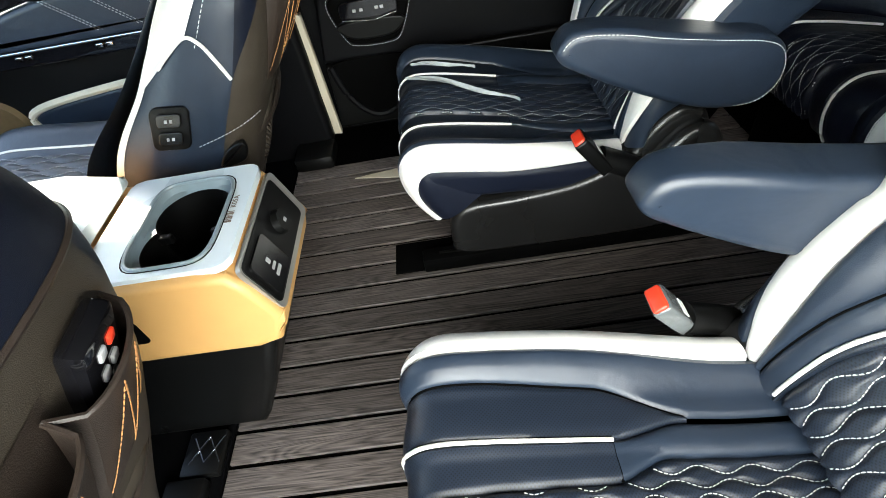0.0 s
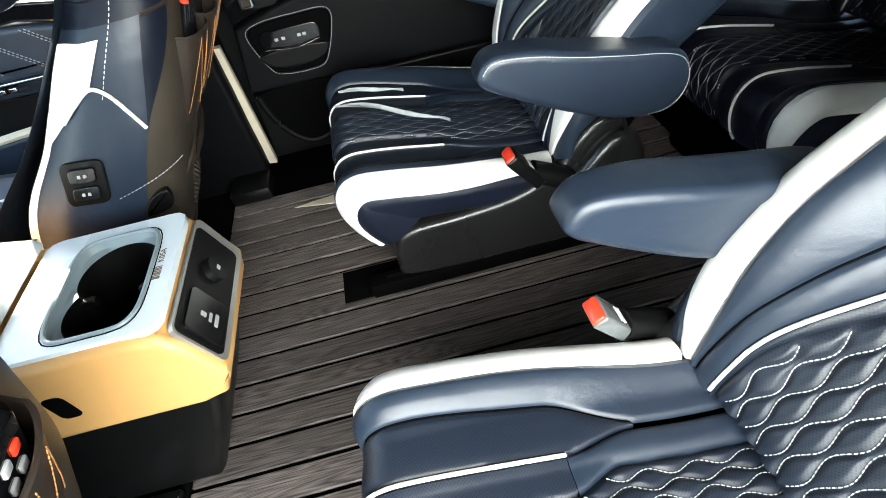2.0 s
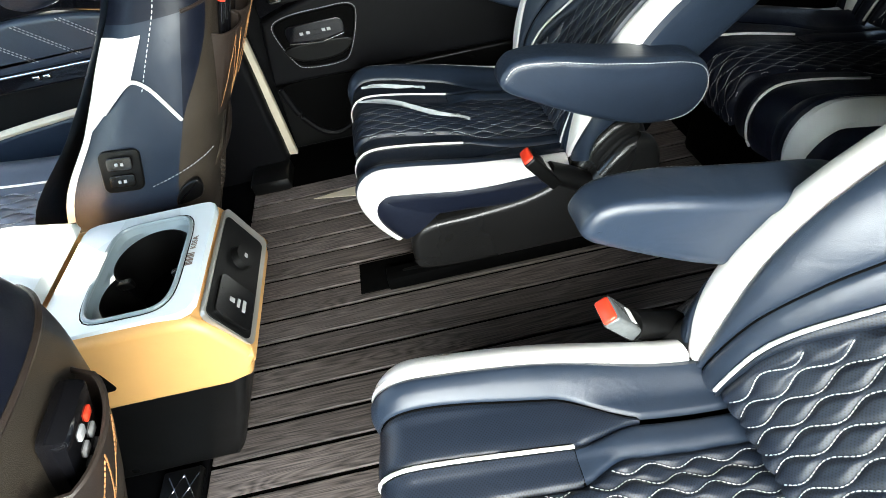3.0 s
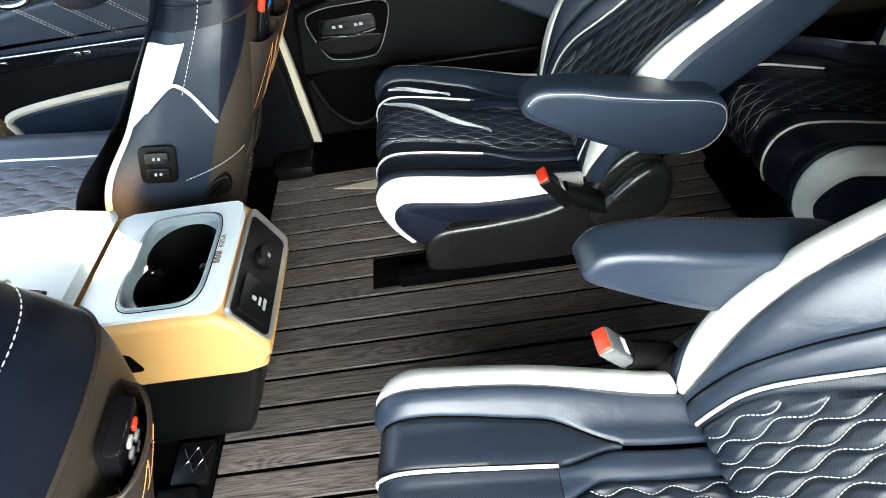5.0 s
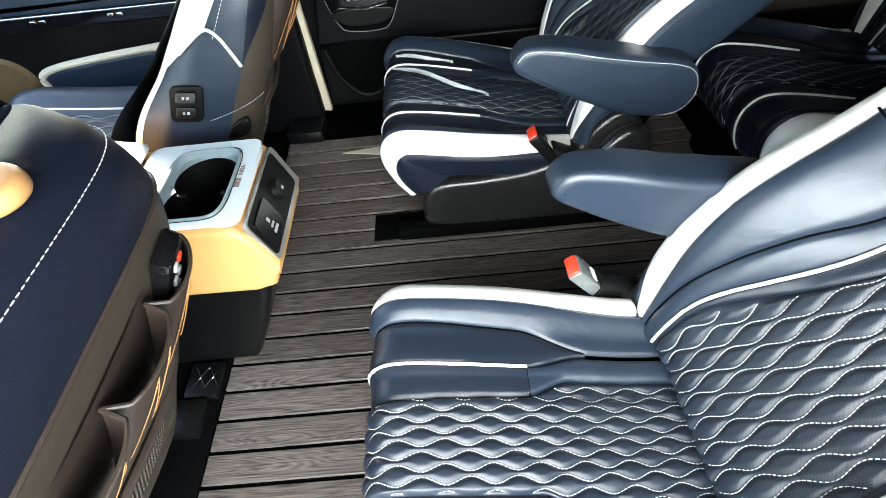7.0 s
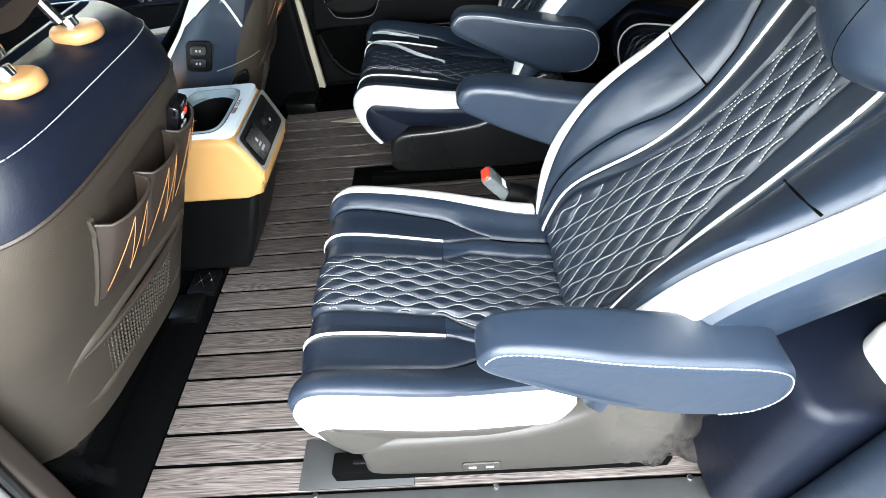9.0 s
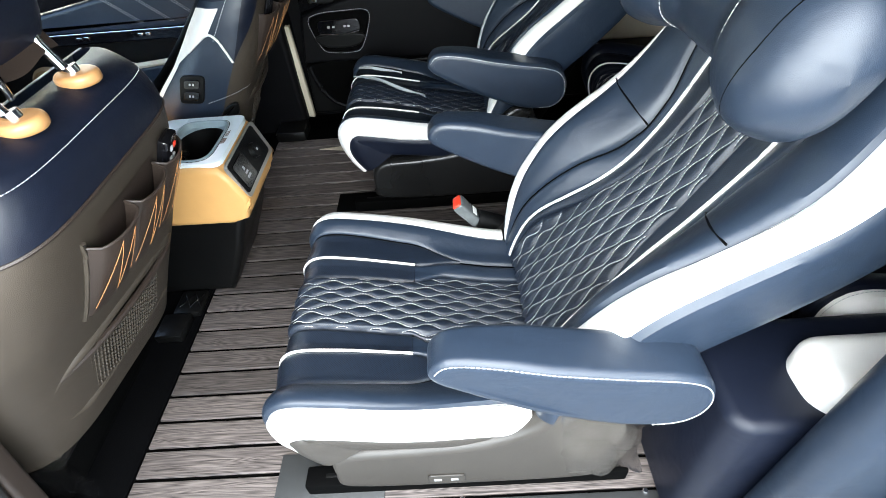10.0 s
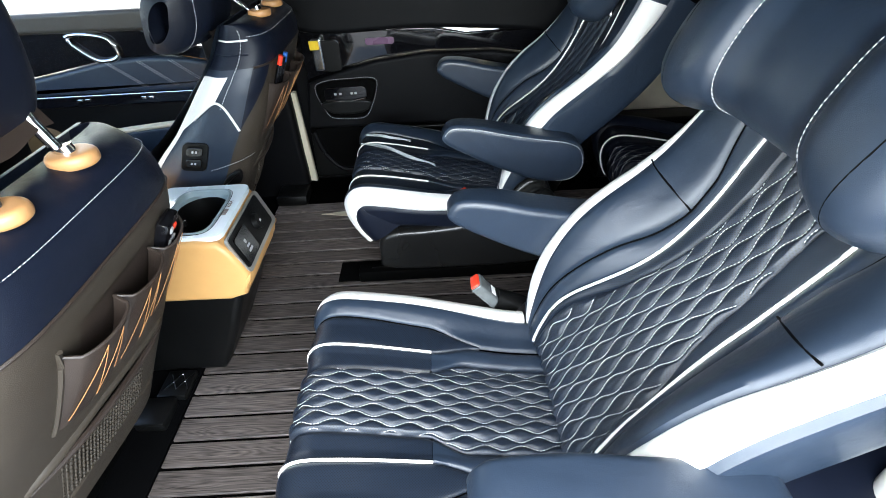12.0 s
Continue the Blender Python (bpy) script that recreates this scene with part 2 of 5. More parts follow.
def spline(pts, n, closed=False):
    """A smooth curve through the points, n steps between each two."""
    p = [Vector(q) for q in pts]
    out, m = [], len(p)
    for i in range(m if closed else m - 1):
        if closed:
            a, b, c, d = p[(i - 1) % m], p[i], p[(i + 1) % m], p[(i + 2) % m]
        else:
            a, b, c, d = p[max(i - 1, 0)], p[i], p[i + 1], p[min(i + 2, m - 1)]
        for k in range(n):
            t = k / n
            out.append(0.5 * ((2 * b) + (c - a) * t + (2 * a - 5 * b + 4 * c - d) * t * t + (3 * b - a - 3 * c + d) * t ** 3))
    if not closed:
        out.append(p[-1])
    return out


def tube(pts, r, sides=8, taper=None, closed=False):
    p = [Vector(q) for q in pts]
    verts, faces, m = [], [], len(p)
    for i, q in enumerate(p):
        if closed:
            d = p[(i + 1) % m] - p[i - 1]
        else:
            d = p[min(i + 1, m - 1)] - p[max(i - 1, 0)]
        d = d.normalized() if d.length > 1e-9 else Vector((0, 0, 1))
        ref = Vector((0, 0, 1)) if abs(d.z) < 0.9 else Vector((0, 1, 0))
        s = d.cross(ref).normalized()
        t = s.cross(d)
        rr = r * (taper(i / max(m - 1, 1)) if taper else 1)
        for k in range(sides):
            a = 2 * math.pi * k / sides
            verts.append(tuple(q + s * (rr * math.cos(a)) + t * (rr * math.sin(a))))
    for i in range(m if closed else m - 1):
        for k in range(sides):
            a, b = i * sides, ((i + 1) % m) * sides
            faces.append((a + k, a + (k + 1) % sides, b + (k + 1) % sides, b + k))
    if not closed:
        faces.append(tuple(range(sides))[::-1])
        faces.append(tuple((m - 1) * sides + k for k in range(sides)))
    return poly(verts, faces)


def dashes(lines, length=0.0042, gap=0.0022, r=0.0009):
    """Stitches: short threads laid along each line of places."""
    verts, faces = [], []
    for pts in lines:
        p = [Vector(q) for q in pts]
        acc, on, start = 0.0, True, p[0]
        walked = [0.0]
        for a, b in zip(p, p[1:]):
            walked.append(walked[-1] + (b - a).length)
        total, s, i = walked[-1], 0.0, 0

        def at(s):
            nonlocal i
            while i < len(p) - 2 and walked[i + 1] < s:
                i += 1
            w = walked[i + 1] - walked[i]
            return p[i].lerp(p[i + 1], (s - walked[i]) / w if w > 1e-9 else 0)
        while s + length < total:
            a = at(s)
            b = at(s + length)
            d = (b - a).normalized()
            ref = Vector((0, 0, 1)) if abs(d.z) < 0.9 else Vector((0, 1, 0))
            u = d.cross(ref).normalized() * r
            w = u.cross(d).normalized() * r
            k = len(verts)
            mid = (a + b) / 2
            for c, f in ((a, 0.6), (mid, 1.0), (b, 0.6)):
                for v in (u + w, u - w, -u - w, w - u):
                    verts.append(tuple(c + v * f * 0.75))
            for q in (0, 4):
                for e in range(4):
                    faces.append((k + q + e, k + q + (e + 1) % 4, k + q + 4 + (e + 1) % 4, k + q + 4 + e))
            faces.append((k, k + 1, k + 2, k + 3))
            faces.append((k + 8, k + 9, k + 10, k + 11))
            s += length + gap
    return poly(verts, faces)


def prism(outline, y0, y1, r, plane="xz", seg=4, bulge=0.0):
    """A closed outline pushed from y0 to y1 with rounded rims. plane xz: outline in x and z; xy: y0, y1 are heights; yz likewise along x."""
    o = [Vector((q[0], q[1])) for q in outline]
    m = len(o)
    area = sum(o[i].x * o[(i + 1) % m].y - o[(i + 1) % m].x * o[i].y for i in range(m))
    nrm = []
    for i in range(m):
        d = (o[(i + 1) % m] - o[i - 1])
        nn = Vector((d.y, -d.x))
        nn = nn.normalized() if nn.length > 1e-9 else Vector((0, 0))
        nrm.append(nn if area > 0 else -nn)
    sgn = 1 if y1 > y0 else -1
    layers = [(y0 + sgn * r * (1 - math.cos(math.pi / 2 * k / seg)), r * (1 - math.sin(math.pi / 2 * k / seg))) for k in range(seg + 1)]
    layers.insert(0, (y0, r + min(0.003, 0.3 * abs(y1 - y0))))
    layers += [(y1 - sgn * (l - y0) * sgn, i) for l, i in reversed(layers)]
    verts, faces = [], []

    def put(q, h):
        return {"xz": (q.x, h, q.y), "xy": (q.x, q.y, h), "yz": (h, q.x, q.y)}[plane]
    for h, ins in layers:
        for q, nn in zip(o, nrm):
            verts.append(put(q - nn * ins, h))
    n = len(layers)
    for k in range(n - 1):
        for i in range(m):
            faces.append((k * m + i, k * m + (i + 1) % m, (k + 1) * m + (i + 1) % m, (k + 1) * m + i))
    cx = sum((q for q in o), Vector((0, 0))) / m
    if not bulge:
        faces += [tuple(range(m)), tuple((n - 1) * m + i for i in range(m))]
    for k, h in () if not bulge else ((0, layers[0][0] - sgn * bulge), (n - 1, layers[-1][0] + sgn * bulge)):
        half = len(verts)
        for q, nn in zip(o, nrm):
            qq = q - nn * layers[0][1]
            verts.append(put(cx + (qq - cx) * 0.55, h))
        c = len(verts)
        verts.append(put(cx, h))
        for i in range(m):
            j = (i + 1) % m
            faces.append((k * m + i, k * m + j, half + j, half + i))
            faces.append((half + i, half + j, c))
    me = poly(verts, faces)
    bm = bmesh.new()
    bm.from_mesh(me)
    bmesh.ops.remove_doubles(bm, verts=bm.verts, dist=1e-6)
    return bm


def rounded(pts, n=6):
    """A smooth closed outline through the points."""
    return [(q.x, q.y) for q in spline([(a, b, 0) for a, b in pts], n, True)]


def rrect(x0, y0, x1, y1, r, n=5):
    out = []
    for cx, cy, a0 in ((x1 - r, y1 - r, 0), (x0 + r, y1 - r, 90), (x0 + r, y0 + r, 180), (x1 - r, y0 + r, 270)):
        for k in range(n + 1):
            a = radians(a0 + 90 * k / n)
            out.append((cx + r * math.cos(a), cy + r * math.sin(a)))
    return out


def clamp(x, a=0.0, b=1.0):
    return max(a, min(b, x))


def step(a, b, x):
    t = clamp((x - a) / (b - a))
    return t * t * (3 - 2 * t)


class Cover:
    """An upholstered surface: a profile in x and z, carried sideways over a rounded section."""

    def __init__(self, profile, yc, flat, radius, lift, wide=lambda a: 1.0, sweep=0.0):
        self.p = [Vector((q.x, q.y)) for q in spline([(x, z, 0) for x, z in profile], 14)]
        self.s = [0.0]
        for a, b in zip(self.p, self.p[1:]):
            self.s.append(self.s[-1] + (b - a).length)
        self.len = self.s[-1]
        self.yc, self.flat, self.r, self.lift, self.wide, self.sweep = yc, flat, radius, lift, wide, sweep

    def centre(self, a):
        a = clamp(a, 0, self.len)
        i = int(np.searchsorted(self.s, a, side="right")) - 1
        i = min(max(i, 0), len(self.p) - 2)
        t = (a - self.s[i]) / (self.s[i + 1] - self.s[i])
        q = self.p[i].lerp(self.p[i + 1], t)
        j0, j1 = max(i - 1, 0), min(i + 2, len(self.p) - 1)
        d0 = self.p[i + 1] - self.p[j0]
        d1 = self.p[j1] - self.p[i]
        d = d0.lerp(d1, t).normalized()
        return q, Vector((-d.y, d.x))

    def base(self, a, c):
        q, n = self.centre(a)
        w = abs(c)
        k = self.wide(a / self.len)
        up = self.lift(a / self.len, w)
        if w <= self.flat:
            x, drop = w, -up
        else:
            th = (w - self.flat) / self.r
            if th <= math.pi / 2:
                x, drop = self.flat + self.r * math.sin(th), -up + self.r * (1 - math.cos(th))
            else:
                e = w - self.flat - self.r * math.pi / 2
                x, drop = self.flat + self.r - 0.10 * e, -up + self.r + e
        x *= k
        back = self.sweep * step(0.12, 0.32, w) * (1 - step(0.02, 0.26, a))
        return Vector((q.x + back - n.x * drop, self.yc + math.copysign(x, c), q.y - n.y * drop))

    def at(self, a, c, h=0.0):
        p = self.base(a, c)
        if h == 0.0:
            return p
        e = 0.0015
        du = self.base(min(a + e, self.len), c) - self.base(max(a - e, 0), c)
        dv = self.base(a, c + e) - self.base(a, c - e)
        n = du.cross(dv)
        n = n.normalized() if n.length > 1e-12 else Vector((0, 0, 1))
        q, m = self.centre(a)
        out = Vector((m.x, math.copysign(0.6, c) if abs(c) > self.flat else 0, m.y))
        if n.dot(out) < 0:
            n = -n
        return p + n * h

    def zone(self, a0, a1, c0, c1, nu, nv, puff=0.004, edge=0.012, relief=None, sink=0.003):
        """A panel between two lines c0(a), c1(a), padded between its seams."""
        c0 = c0 if callable(c0) else (lambda a, v=c0: v)
        c1 = c1 if callable(c1) else (lambda a, v=c1: v)

        def f(s, t):
            a = a0 + (a1 - a0) * s
            lo, hi = c0(a), c1(a)
            c = lo + (hi - lo) * t
            dist = min(t, 1 - t) * abs(hi - lo)
            h = puff * math.sqrt(1 - (1 - clamp(dist / edge)) ** 2) - sink * (1 - clamp(dist / 0.004))
            if relief:
                h += relief(a, c, dist)
            return self.at(a, c, h), (a, c)
        return grid(f, nu, nv)

    def line(self, a0, a1, c, n, h=0.001):
        c = c if callable(c) else (lambda a, v=c: v)
        return [self.at(a0 + (a1 - a0) * i / n, c(a0 + (a1 - a0) * i / n), h) for i in range(n + 1)]


# ---- the cabin: floor, walls, roof ----
MID = 0.645          # the van's middle line
PITCH = 0.0677       # plank and joint
FLOOR_X0, FLOOR_X1, FLOOR_Y0, FLOOR_Y1 = -0.46, 0.90, -0.068, 1.43

solo("ground", poly([(-300, -300, -0.48), (300, -300, -0.48), (300, 300, -0.48), (-300, 300, -0.48)], [(0, 1, 2, 3)]), ASPHALT, "grey asphalt ground outside the van", "ground", "structure")
floor = solo("floor", box((-2.3, -0.12, -0.07), (2.3, 1.74, -0.009), 0.002), BLACK_MATT, "black underfloor in the joints of the planks", "floor", "structure")
solo("carpet", box((-2.2, -0.06, -0.0085), (FLOOR_X0 - 0.006, 1.52, 0.0), 0.003), CARPET, "black carpet under the front seats", "carpet", "structure")
solo("rear_carpet", box((FLOOR_X1 + 0.004, -0.06, -0.0085), (2.28, 1.52, 0.0), 0.003), CARPET, "black carpet round the third row", "carpet", "structure")
solo("sill", box((FLOOR_X0 - 0.03, -0.155, -0.03), (1.25, FLOOR_Y0 - 0.002, 0.006), 0.006), SILL, "dark grey plastic door sill trim with screws", "sill", "structure")


def wall(name, outline, y0, y1, material, label, r=0.01):
    return solo(name, prism(outline, y0, y1, r), material, label, "wall", "structure")


# far side: lower and upper trim stand apart, with the window band between them
wall("wall_far_lower", [(-2.3, -0.05), (2.3, -0.05), (2.3, 0.50), (-2.3, 0.50)], 1.66, 1.74, BLACK_LEATHER, "black lower side wall of the van")
wall("wall_far_pillar", [(-0.66, 0.45), (-0.22, 0.45), (-0.22, 1.22), (-0.66, 1.22)], 1.665, 1.74, BLACK_LEATHER, "black side wall behind the door pillar")
solo("roof", box((-1.30, -0.30, 1.22), (2.3, 1.70, 1.27), 0.01), HEADLINER, "dark grey headliner under the roof", "ceiling", "structure")
wall("wall_near_front", [(-2.3, -0.05), (-0.98, -0.05), (-0.98, 0.72), (-2.3, 0.72)], -0.34, -0.26, BLACK_LEATHER, "near front door, shut, with dark trim")
wall("wall_near_rear", [(1.05, -0.05), (2.3, -0.05), (2.3, 1.22), (1.05, 1.22)], -0.34, -0.26, BLACK_LEATHER, "near rear side wall with dark trim")
solo("wall_rear", box((2.3, -0.3, -0.07), (2.38, 1.7, 1.25), 0.01), BLACK_LEATHER, "dark tailgate wall at the rear", "wall", "structure")
solo("dashboard", prism(rounded([(-2.2, 0.0), (-1.75, 0.05), (-1.6, 0.35), (-1.75, 0.55), (-2.25, 0.60)]), -0.2, 1.55, 0.03), BLACK_LEATHER, "black dashboard across the front", "dashboard", "structure")


# ---- second-row seats ----
def quilt(cover, half, n, lam, amp, height):
    """Relief of a panel stitched in waves, and its stitch lines."""
    gap = 2 * half / n
    rows = [-half + gap * (k + 0.5) for k in range(n)]

    def wave(k, a):
        return rows[k] + amp * gap * math.sin(2 * math.pi * a / lam + math.pi * (k % 2))

    def relief(a, c, dist):
        k = int((c + half) / gap)
        d = min(abs(c - wave(j, a)) for j in range(max(k - 1, 0), min(k + 2, n)))
        t = clamp(d / (gap * 0.62))
        return height * (1 - (1 - t) ** 2) * clamp(dist / 0.008) - 0.001
    return relief, wave


def lounge_seat(name, yc, inboard, dx=0.0, dz=0.0, fine=True, label="", group="", narrow=1.0):
    seat = thing(name, label, "seat", group, at=(0.2 + dx, yc, dz if not fine else 0))
    q = 1 if fine else 0.5
    # third row takes the darker copy: the dim rear is put into its colour
    skin, perf = (NAVY, PERF) if fine else (NAVY_DARK, PERF_SHADED)
    prof = [(-0.030, 0.180), (-0.052, 0.215), (-0.064, 0.262), (-0.056, 0.302), (-0.022, 0.324), (0.05, 0.318), (0.15, 0.298), (0.25, 0.276), (0.35, 0.256), (0.46, 0.245)]
    cu = Cover([(x + dx, z + dz) for x, z in prof], yc, 0.232, 0.042, lambda t, w: 0.026 * step(0.17, 0.235, w) - 0.005 * step(0.05, 0.075, w) * (1 - step(0.10, 0.12, w)), lambda t: narrow * (1.0 - 0.07 * step(0.5, 0.95, t)), 0.058)
    L = cu.len
    a_end = 0.385
    line_of = lambda xs, ys: (lambda a: float(np.interp(a, xs, ys)))
    qh = lambda a: 0.066 + 0.004 * step(0.1, a_end, a) + 0.028 * step(a_end - 0.012, a_end + 0.07, a)
    pipe = lambda a: 0.124 - 0.006 * step(0.05, a_end, a)
    hip = lambda a: pipe(a) + 0.022 * step(a_end, a_end + 0.10, a)
    fork = 0.488
    thigh = lambda a: 0.193 - 0.010 * step(0.20, 0.40, a) - 0.035 * step(0.375, fork + 0.015, a)
    inner_edge = lambda a: thigh(a) if a < fork else max(hip(a), 0.147)
    rel, wv = quilt(cu, 0.125, 15, 0.066, 0.30, 0.0056)
    part("quilted_panel", cu.zone(0.03, L, lambda a: -qh(a), qh, int(200 * q), int(84 * q), 0.001, 0.01, rel, 0.002), perf, seat, "wave-quilted perforated navy leather cushion centre")
    lines = []
    for k in range(15):
        pts = [(a, wv(k, a)) for a in np.linspace(0.035, L - 0.01, 210)]
        seg = []
        for a, c in pts:
            if abs(c) < qh(a) - 0.003:
                seg.append(cu.at(a, c, 0.0014))
            else:
                if len(seg) > 3:
                    lines.append(seg)
                seg = []
        if len(seg) > 3:
            lines.append(seg)
    part("stitching", dashes(lines, 0.0042, 0.0018, 0.0008), THREAD, seat, "white wave stitching")
    for s in (1, -1):
        sg = lambda fn, s=s: (lambda a: s * fn(a))
        rim = lambda a, s=s: (0.230 if s == inboard else 0.246) - 0.006 * (1 - step(0.02, 0.14, a)) - 0.012 * step(0.30, L - 0.04, a)
        lower = lambda a, s=s: s * (0.262 + (0.058 if s != inboard else 0.036) * step(0.05, 0.17, a) - (0.014 if s != inboard else 0.03) * step(0.30, L - 0.03, a))
        part("perforated_panel", cu.zone(0.01, a_end, sg(qh), sg(pipe), int(60 * q), int(12 * q), 0.004, 0.014), perf, seat, "perforated navy leather strip beside the quilting")
        part("hip_panel", cu.zone(a_end + 0.0005, L, sg(qh), sg(hip), int(30 * q), int(12 * q), 0.005, 0.014), skin, seat, "smooth navy leather panel behind the piping")
        part("hip_seam", tube([cu.at(a_end, s * (qh(a_end) + (pipe(a_end) - qh(a_end)) * k / 10), 0.0005) for k in range(11)], 0.0018, 6), BLACK_MATT, seat, "dark sewn seam")
        part("piping", tube(cu.line(0.012, a_end, sg(pipe), 40, 0.0035), 0.0028), WHITE, seat, "white leather piping")
        part("thigh_panel", cu.zone(0.01, fork, sg(lambda a: hip(a)), sg(thigh), int(70 * q), int(16 * q), 0.005, 0.022), perf, seat, "perforated navy leather thigh panel")
        part("long_seam", tube(cu.line(0.01, fork, sg(thigh), 50, -0.0020), 0.0018, 6), BLACK_MATT, seat, "dark sewn seam")
        part("side_bolster", cu.zone(0.006, L, sg(inner_edge), sg(rim), int(110 * q), int(16 * q), 0.006, 0.034), skin, seat, "smooth navy leather side bolster")
        part("white_trim", cu.zone(0.0, L - 0.07, sg(rim), lower, int(60 * q), int(10 * q), 0.003, 0.015), WHITE, seat, "white leather edge band")
        part("trim_stitching", dashes([cu.line(0.02, L - 0.10, lambda a, s=s: s * (rim(a) + 0.006), 60, 0.0026)], 0.0046, 0.0024, 0.0006), THREAD_GREY, seat)
        part("lower_side", cu.zone(0.004, L - 0.03, lower, lambda a, s=s: s * (0.385 - 0.035 * step(0.12, 0.42, a)), int(50 * q), 8, 0.002, 0.015), GREY if fine and s != inboard else NAVY_DARK, seat, "plain lower cushion side")
    part("core", box((-0.02 + dx, yc - 0.22 * narrow, 0.17 + dz), (0.47 + dx, yc + 0.22 * narrow, 0.235 + dz), 0.03), BLACK_MATT, seat)

    # backrest
    bp = [(0.405, 0.235), (0.425, 0.29), (0.478, 0.37), (0.549, 0.473), (0.625, 0.567), (0.684, 0.669), (0.731, 0.779), (0.755, 0.845), (0.785, 0.878), (0.82, 0.872)]
    forward = line_of((0.0, 0.03, 0.08, 0.15, 0.245, 0.355, 0.455, 0.555, 0.70, 0.85), (0, 0.004, 0.034, 0.072, 0.086, 0.088, 0.064, 0.036, 0.02, 0.0))

    back_len = 0.845

    def wing(t, w):
        """How far the backrest's bolsters stand forward of its middle."""
        a = t * back_len
        f = sum(forward(a + 0.03 * k) for k in (-2, -1, 0, 1, 2)) / 5
        return f * (0.34 * step(0.105, 0.155, w) + 0.66 * step(0.13, 0.215, w))
    ba = Cover([(x + dx, z + dz) for x, z in bp], yc, 0.232, 0.038, wing, lambda t: narrow * (1.0 - 0.14 * step(0.66, 1.0, t)))
    M = ba.len
    c1f = lambda a: 0.157 - 0.052 * step(0.10, 0.38, a) + 0.010 * step(0.42, 0.6, a)
    hb = lambda a: c1f(a) - 0.006 - 0.042 * clamp((a - 0.04) / 0.48) ** 1.3
    c2f = line_of((0.0, 0.06, 0.15, 0.24, 0.31, 0.36, 0.43, 0.50, 0.56, 0.66), (0.190, 0.187, 0.178, 0.163, 0.147, 0.134, 0.124, 0.131, 0.150, 0.178))
    c2s = lambda a: (c2f(a - 0.012) + c2f(a) + c2f(a + 0.012)) / 3
    c3f = line_of((0.0, 0.07, 0.12, 0.16, 0.245, 0.355, 0.455, 0.57, 0.85), (0.200, 0.200, 0.202, 0.206, 0.216, 0.221, 0.229, 0.243, 0.248))
    c3s = lambda a: max((c3f(a - 0.03) + c3f(a) + c3f(a + 0.03)) / 3, c2s(a) + 0.004)
    c4f = line_of((0.0, 0.06, 0.12, 0.25, 0.35, 0.45, 0.55, 0.66, 0.85), (0.214, 0.232, 0.262, 0.278, 0.272, 0.272, 0.290, 0.315, 0.315))
    c4s = lambda a: max((c4f(a - 0.03) + c4f(a) + c4f(a + 0.03)) / 3, c3s(a) + 0.006)
    rel2, wv2 = quilt(ba, 0.16, 18, 0.078, 0.30, 0.0062)
    part("quilted_back", ba.zone(0.03, M - 0.05, lambda a: -hb(a), hb, int(230 * q), int(110 * q), 0.001, 0.01, rel2, 0.002), perf, seat, "wave-quilted perforated navy leather backrest centre")
    lines = []
    for k in range(18):
        seg = []
        for a in np.linspace(0.035, M - 0.06, 230):
            c = wv2(k, a)
            if abs(c) < hb(a) - 0.003:
                seg.append(ba.at(a, c, 0.0014))
            else:
                if len(seg) > 3:
                    lines.append(seg)
                seg = []
        if len(seg) > 3:
            lines.append(seg)
    part("stitching", dashes(lines, 0.0042, 0.0018, 0.0008), THREAD, seat, "white wave stitching")
    for s in (1, -1):
        sg = lambda fn, s=s: (lambda a: s * fn(a))
        part("perforated_back", ba.zone(0.02, M - 0.02, sg(hb), sg(c1f), int(80 * q), int(10 * q), 0.004, 0.014), perf, seat, "perforated navy leather strip")
        part("piping", tube(ba.line(0.03, M - 0.04, sg(c1f), 60, 0.0035), 0.0029), WHITE, seat, "white leather piping")
        part("inner_bolster", ba.zone(0.02, M, sg(c1f), sg(c2s), int(90 * q), int(10 * q), 0.005, 0.02), skin, seat, "smooth navy inner bolster panel")
        part("outer_bolster", ba.zone(0.02, M, sg(c2s), sg(c3s), int(90 * q), int(14 * q), 0.007, 0.03), skin, seat, "smooth navy outer bolster panel")
        part("white_band", ba.zone(0.03, M - 0.12, sg(c3s), sg(c4s), int(80 * q), int(10 * q), 0.003, 0.015), WHITE, seat, "broad white leather band on the backrest edge")
        part("shoulder_panel", ba.zone(M - 0.12, M, sg(c3s), sg(c4s), int(20 * q), int(10 * q), 0.003, 0.015), skin, seat, "navy leather shoulder above the white band")
        part("long_seam", tube(ba.line(0.03, M - 0.08, sg(c2s), 70, -0.0020), 0.0019, 6), BLACK_MATT, seat, "dark sewn seam")
        part("cross_seam", tube([ba.at(0.435 + 0.018 * k / 12, s * (c2s(0.435) + (c3s(0.453) - c2s(0.435)) * k / 12), 0.0070 * math.sin(math.pi * clamp(k / 12, 0.12, 0.88)) ** 0.45) for k in range(13)], 0.0017, 6), BLACK_MATT, seat, "dark sewn seam across the bolster")
        part("back_side", ba.zone(0.02, M, sg(c4s), lambda a, s=s: s * (0.282 + 0.118 * step(0.08, 0.27, a)), int(50 * q), int(12 * q), 0.003, 0.02), skin, seat, "navy leather backrest side")
    # rear shell
    sh = spline([(x + dx, z + dz, 0) for x, z in [(0.53, 0.22), (0.60, 0.35), (0.69, 0.53), (0.775, 0.70), (0.815, 0.82), (0.80, 0.868)]], 5)
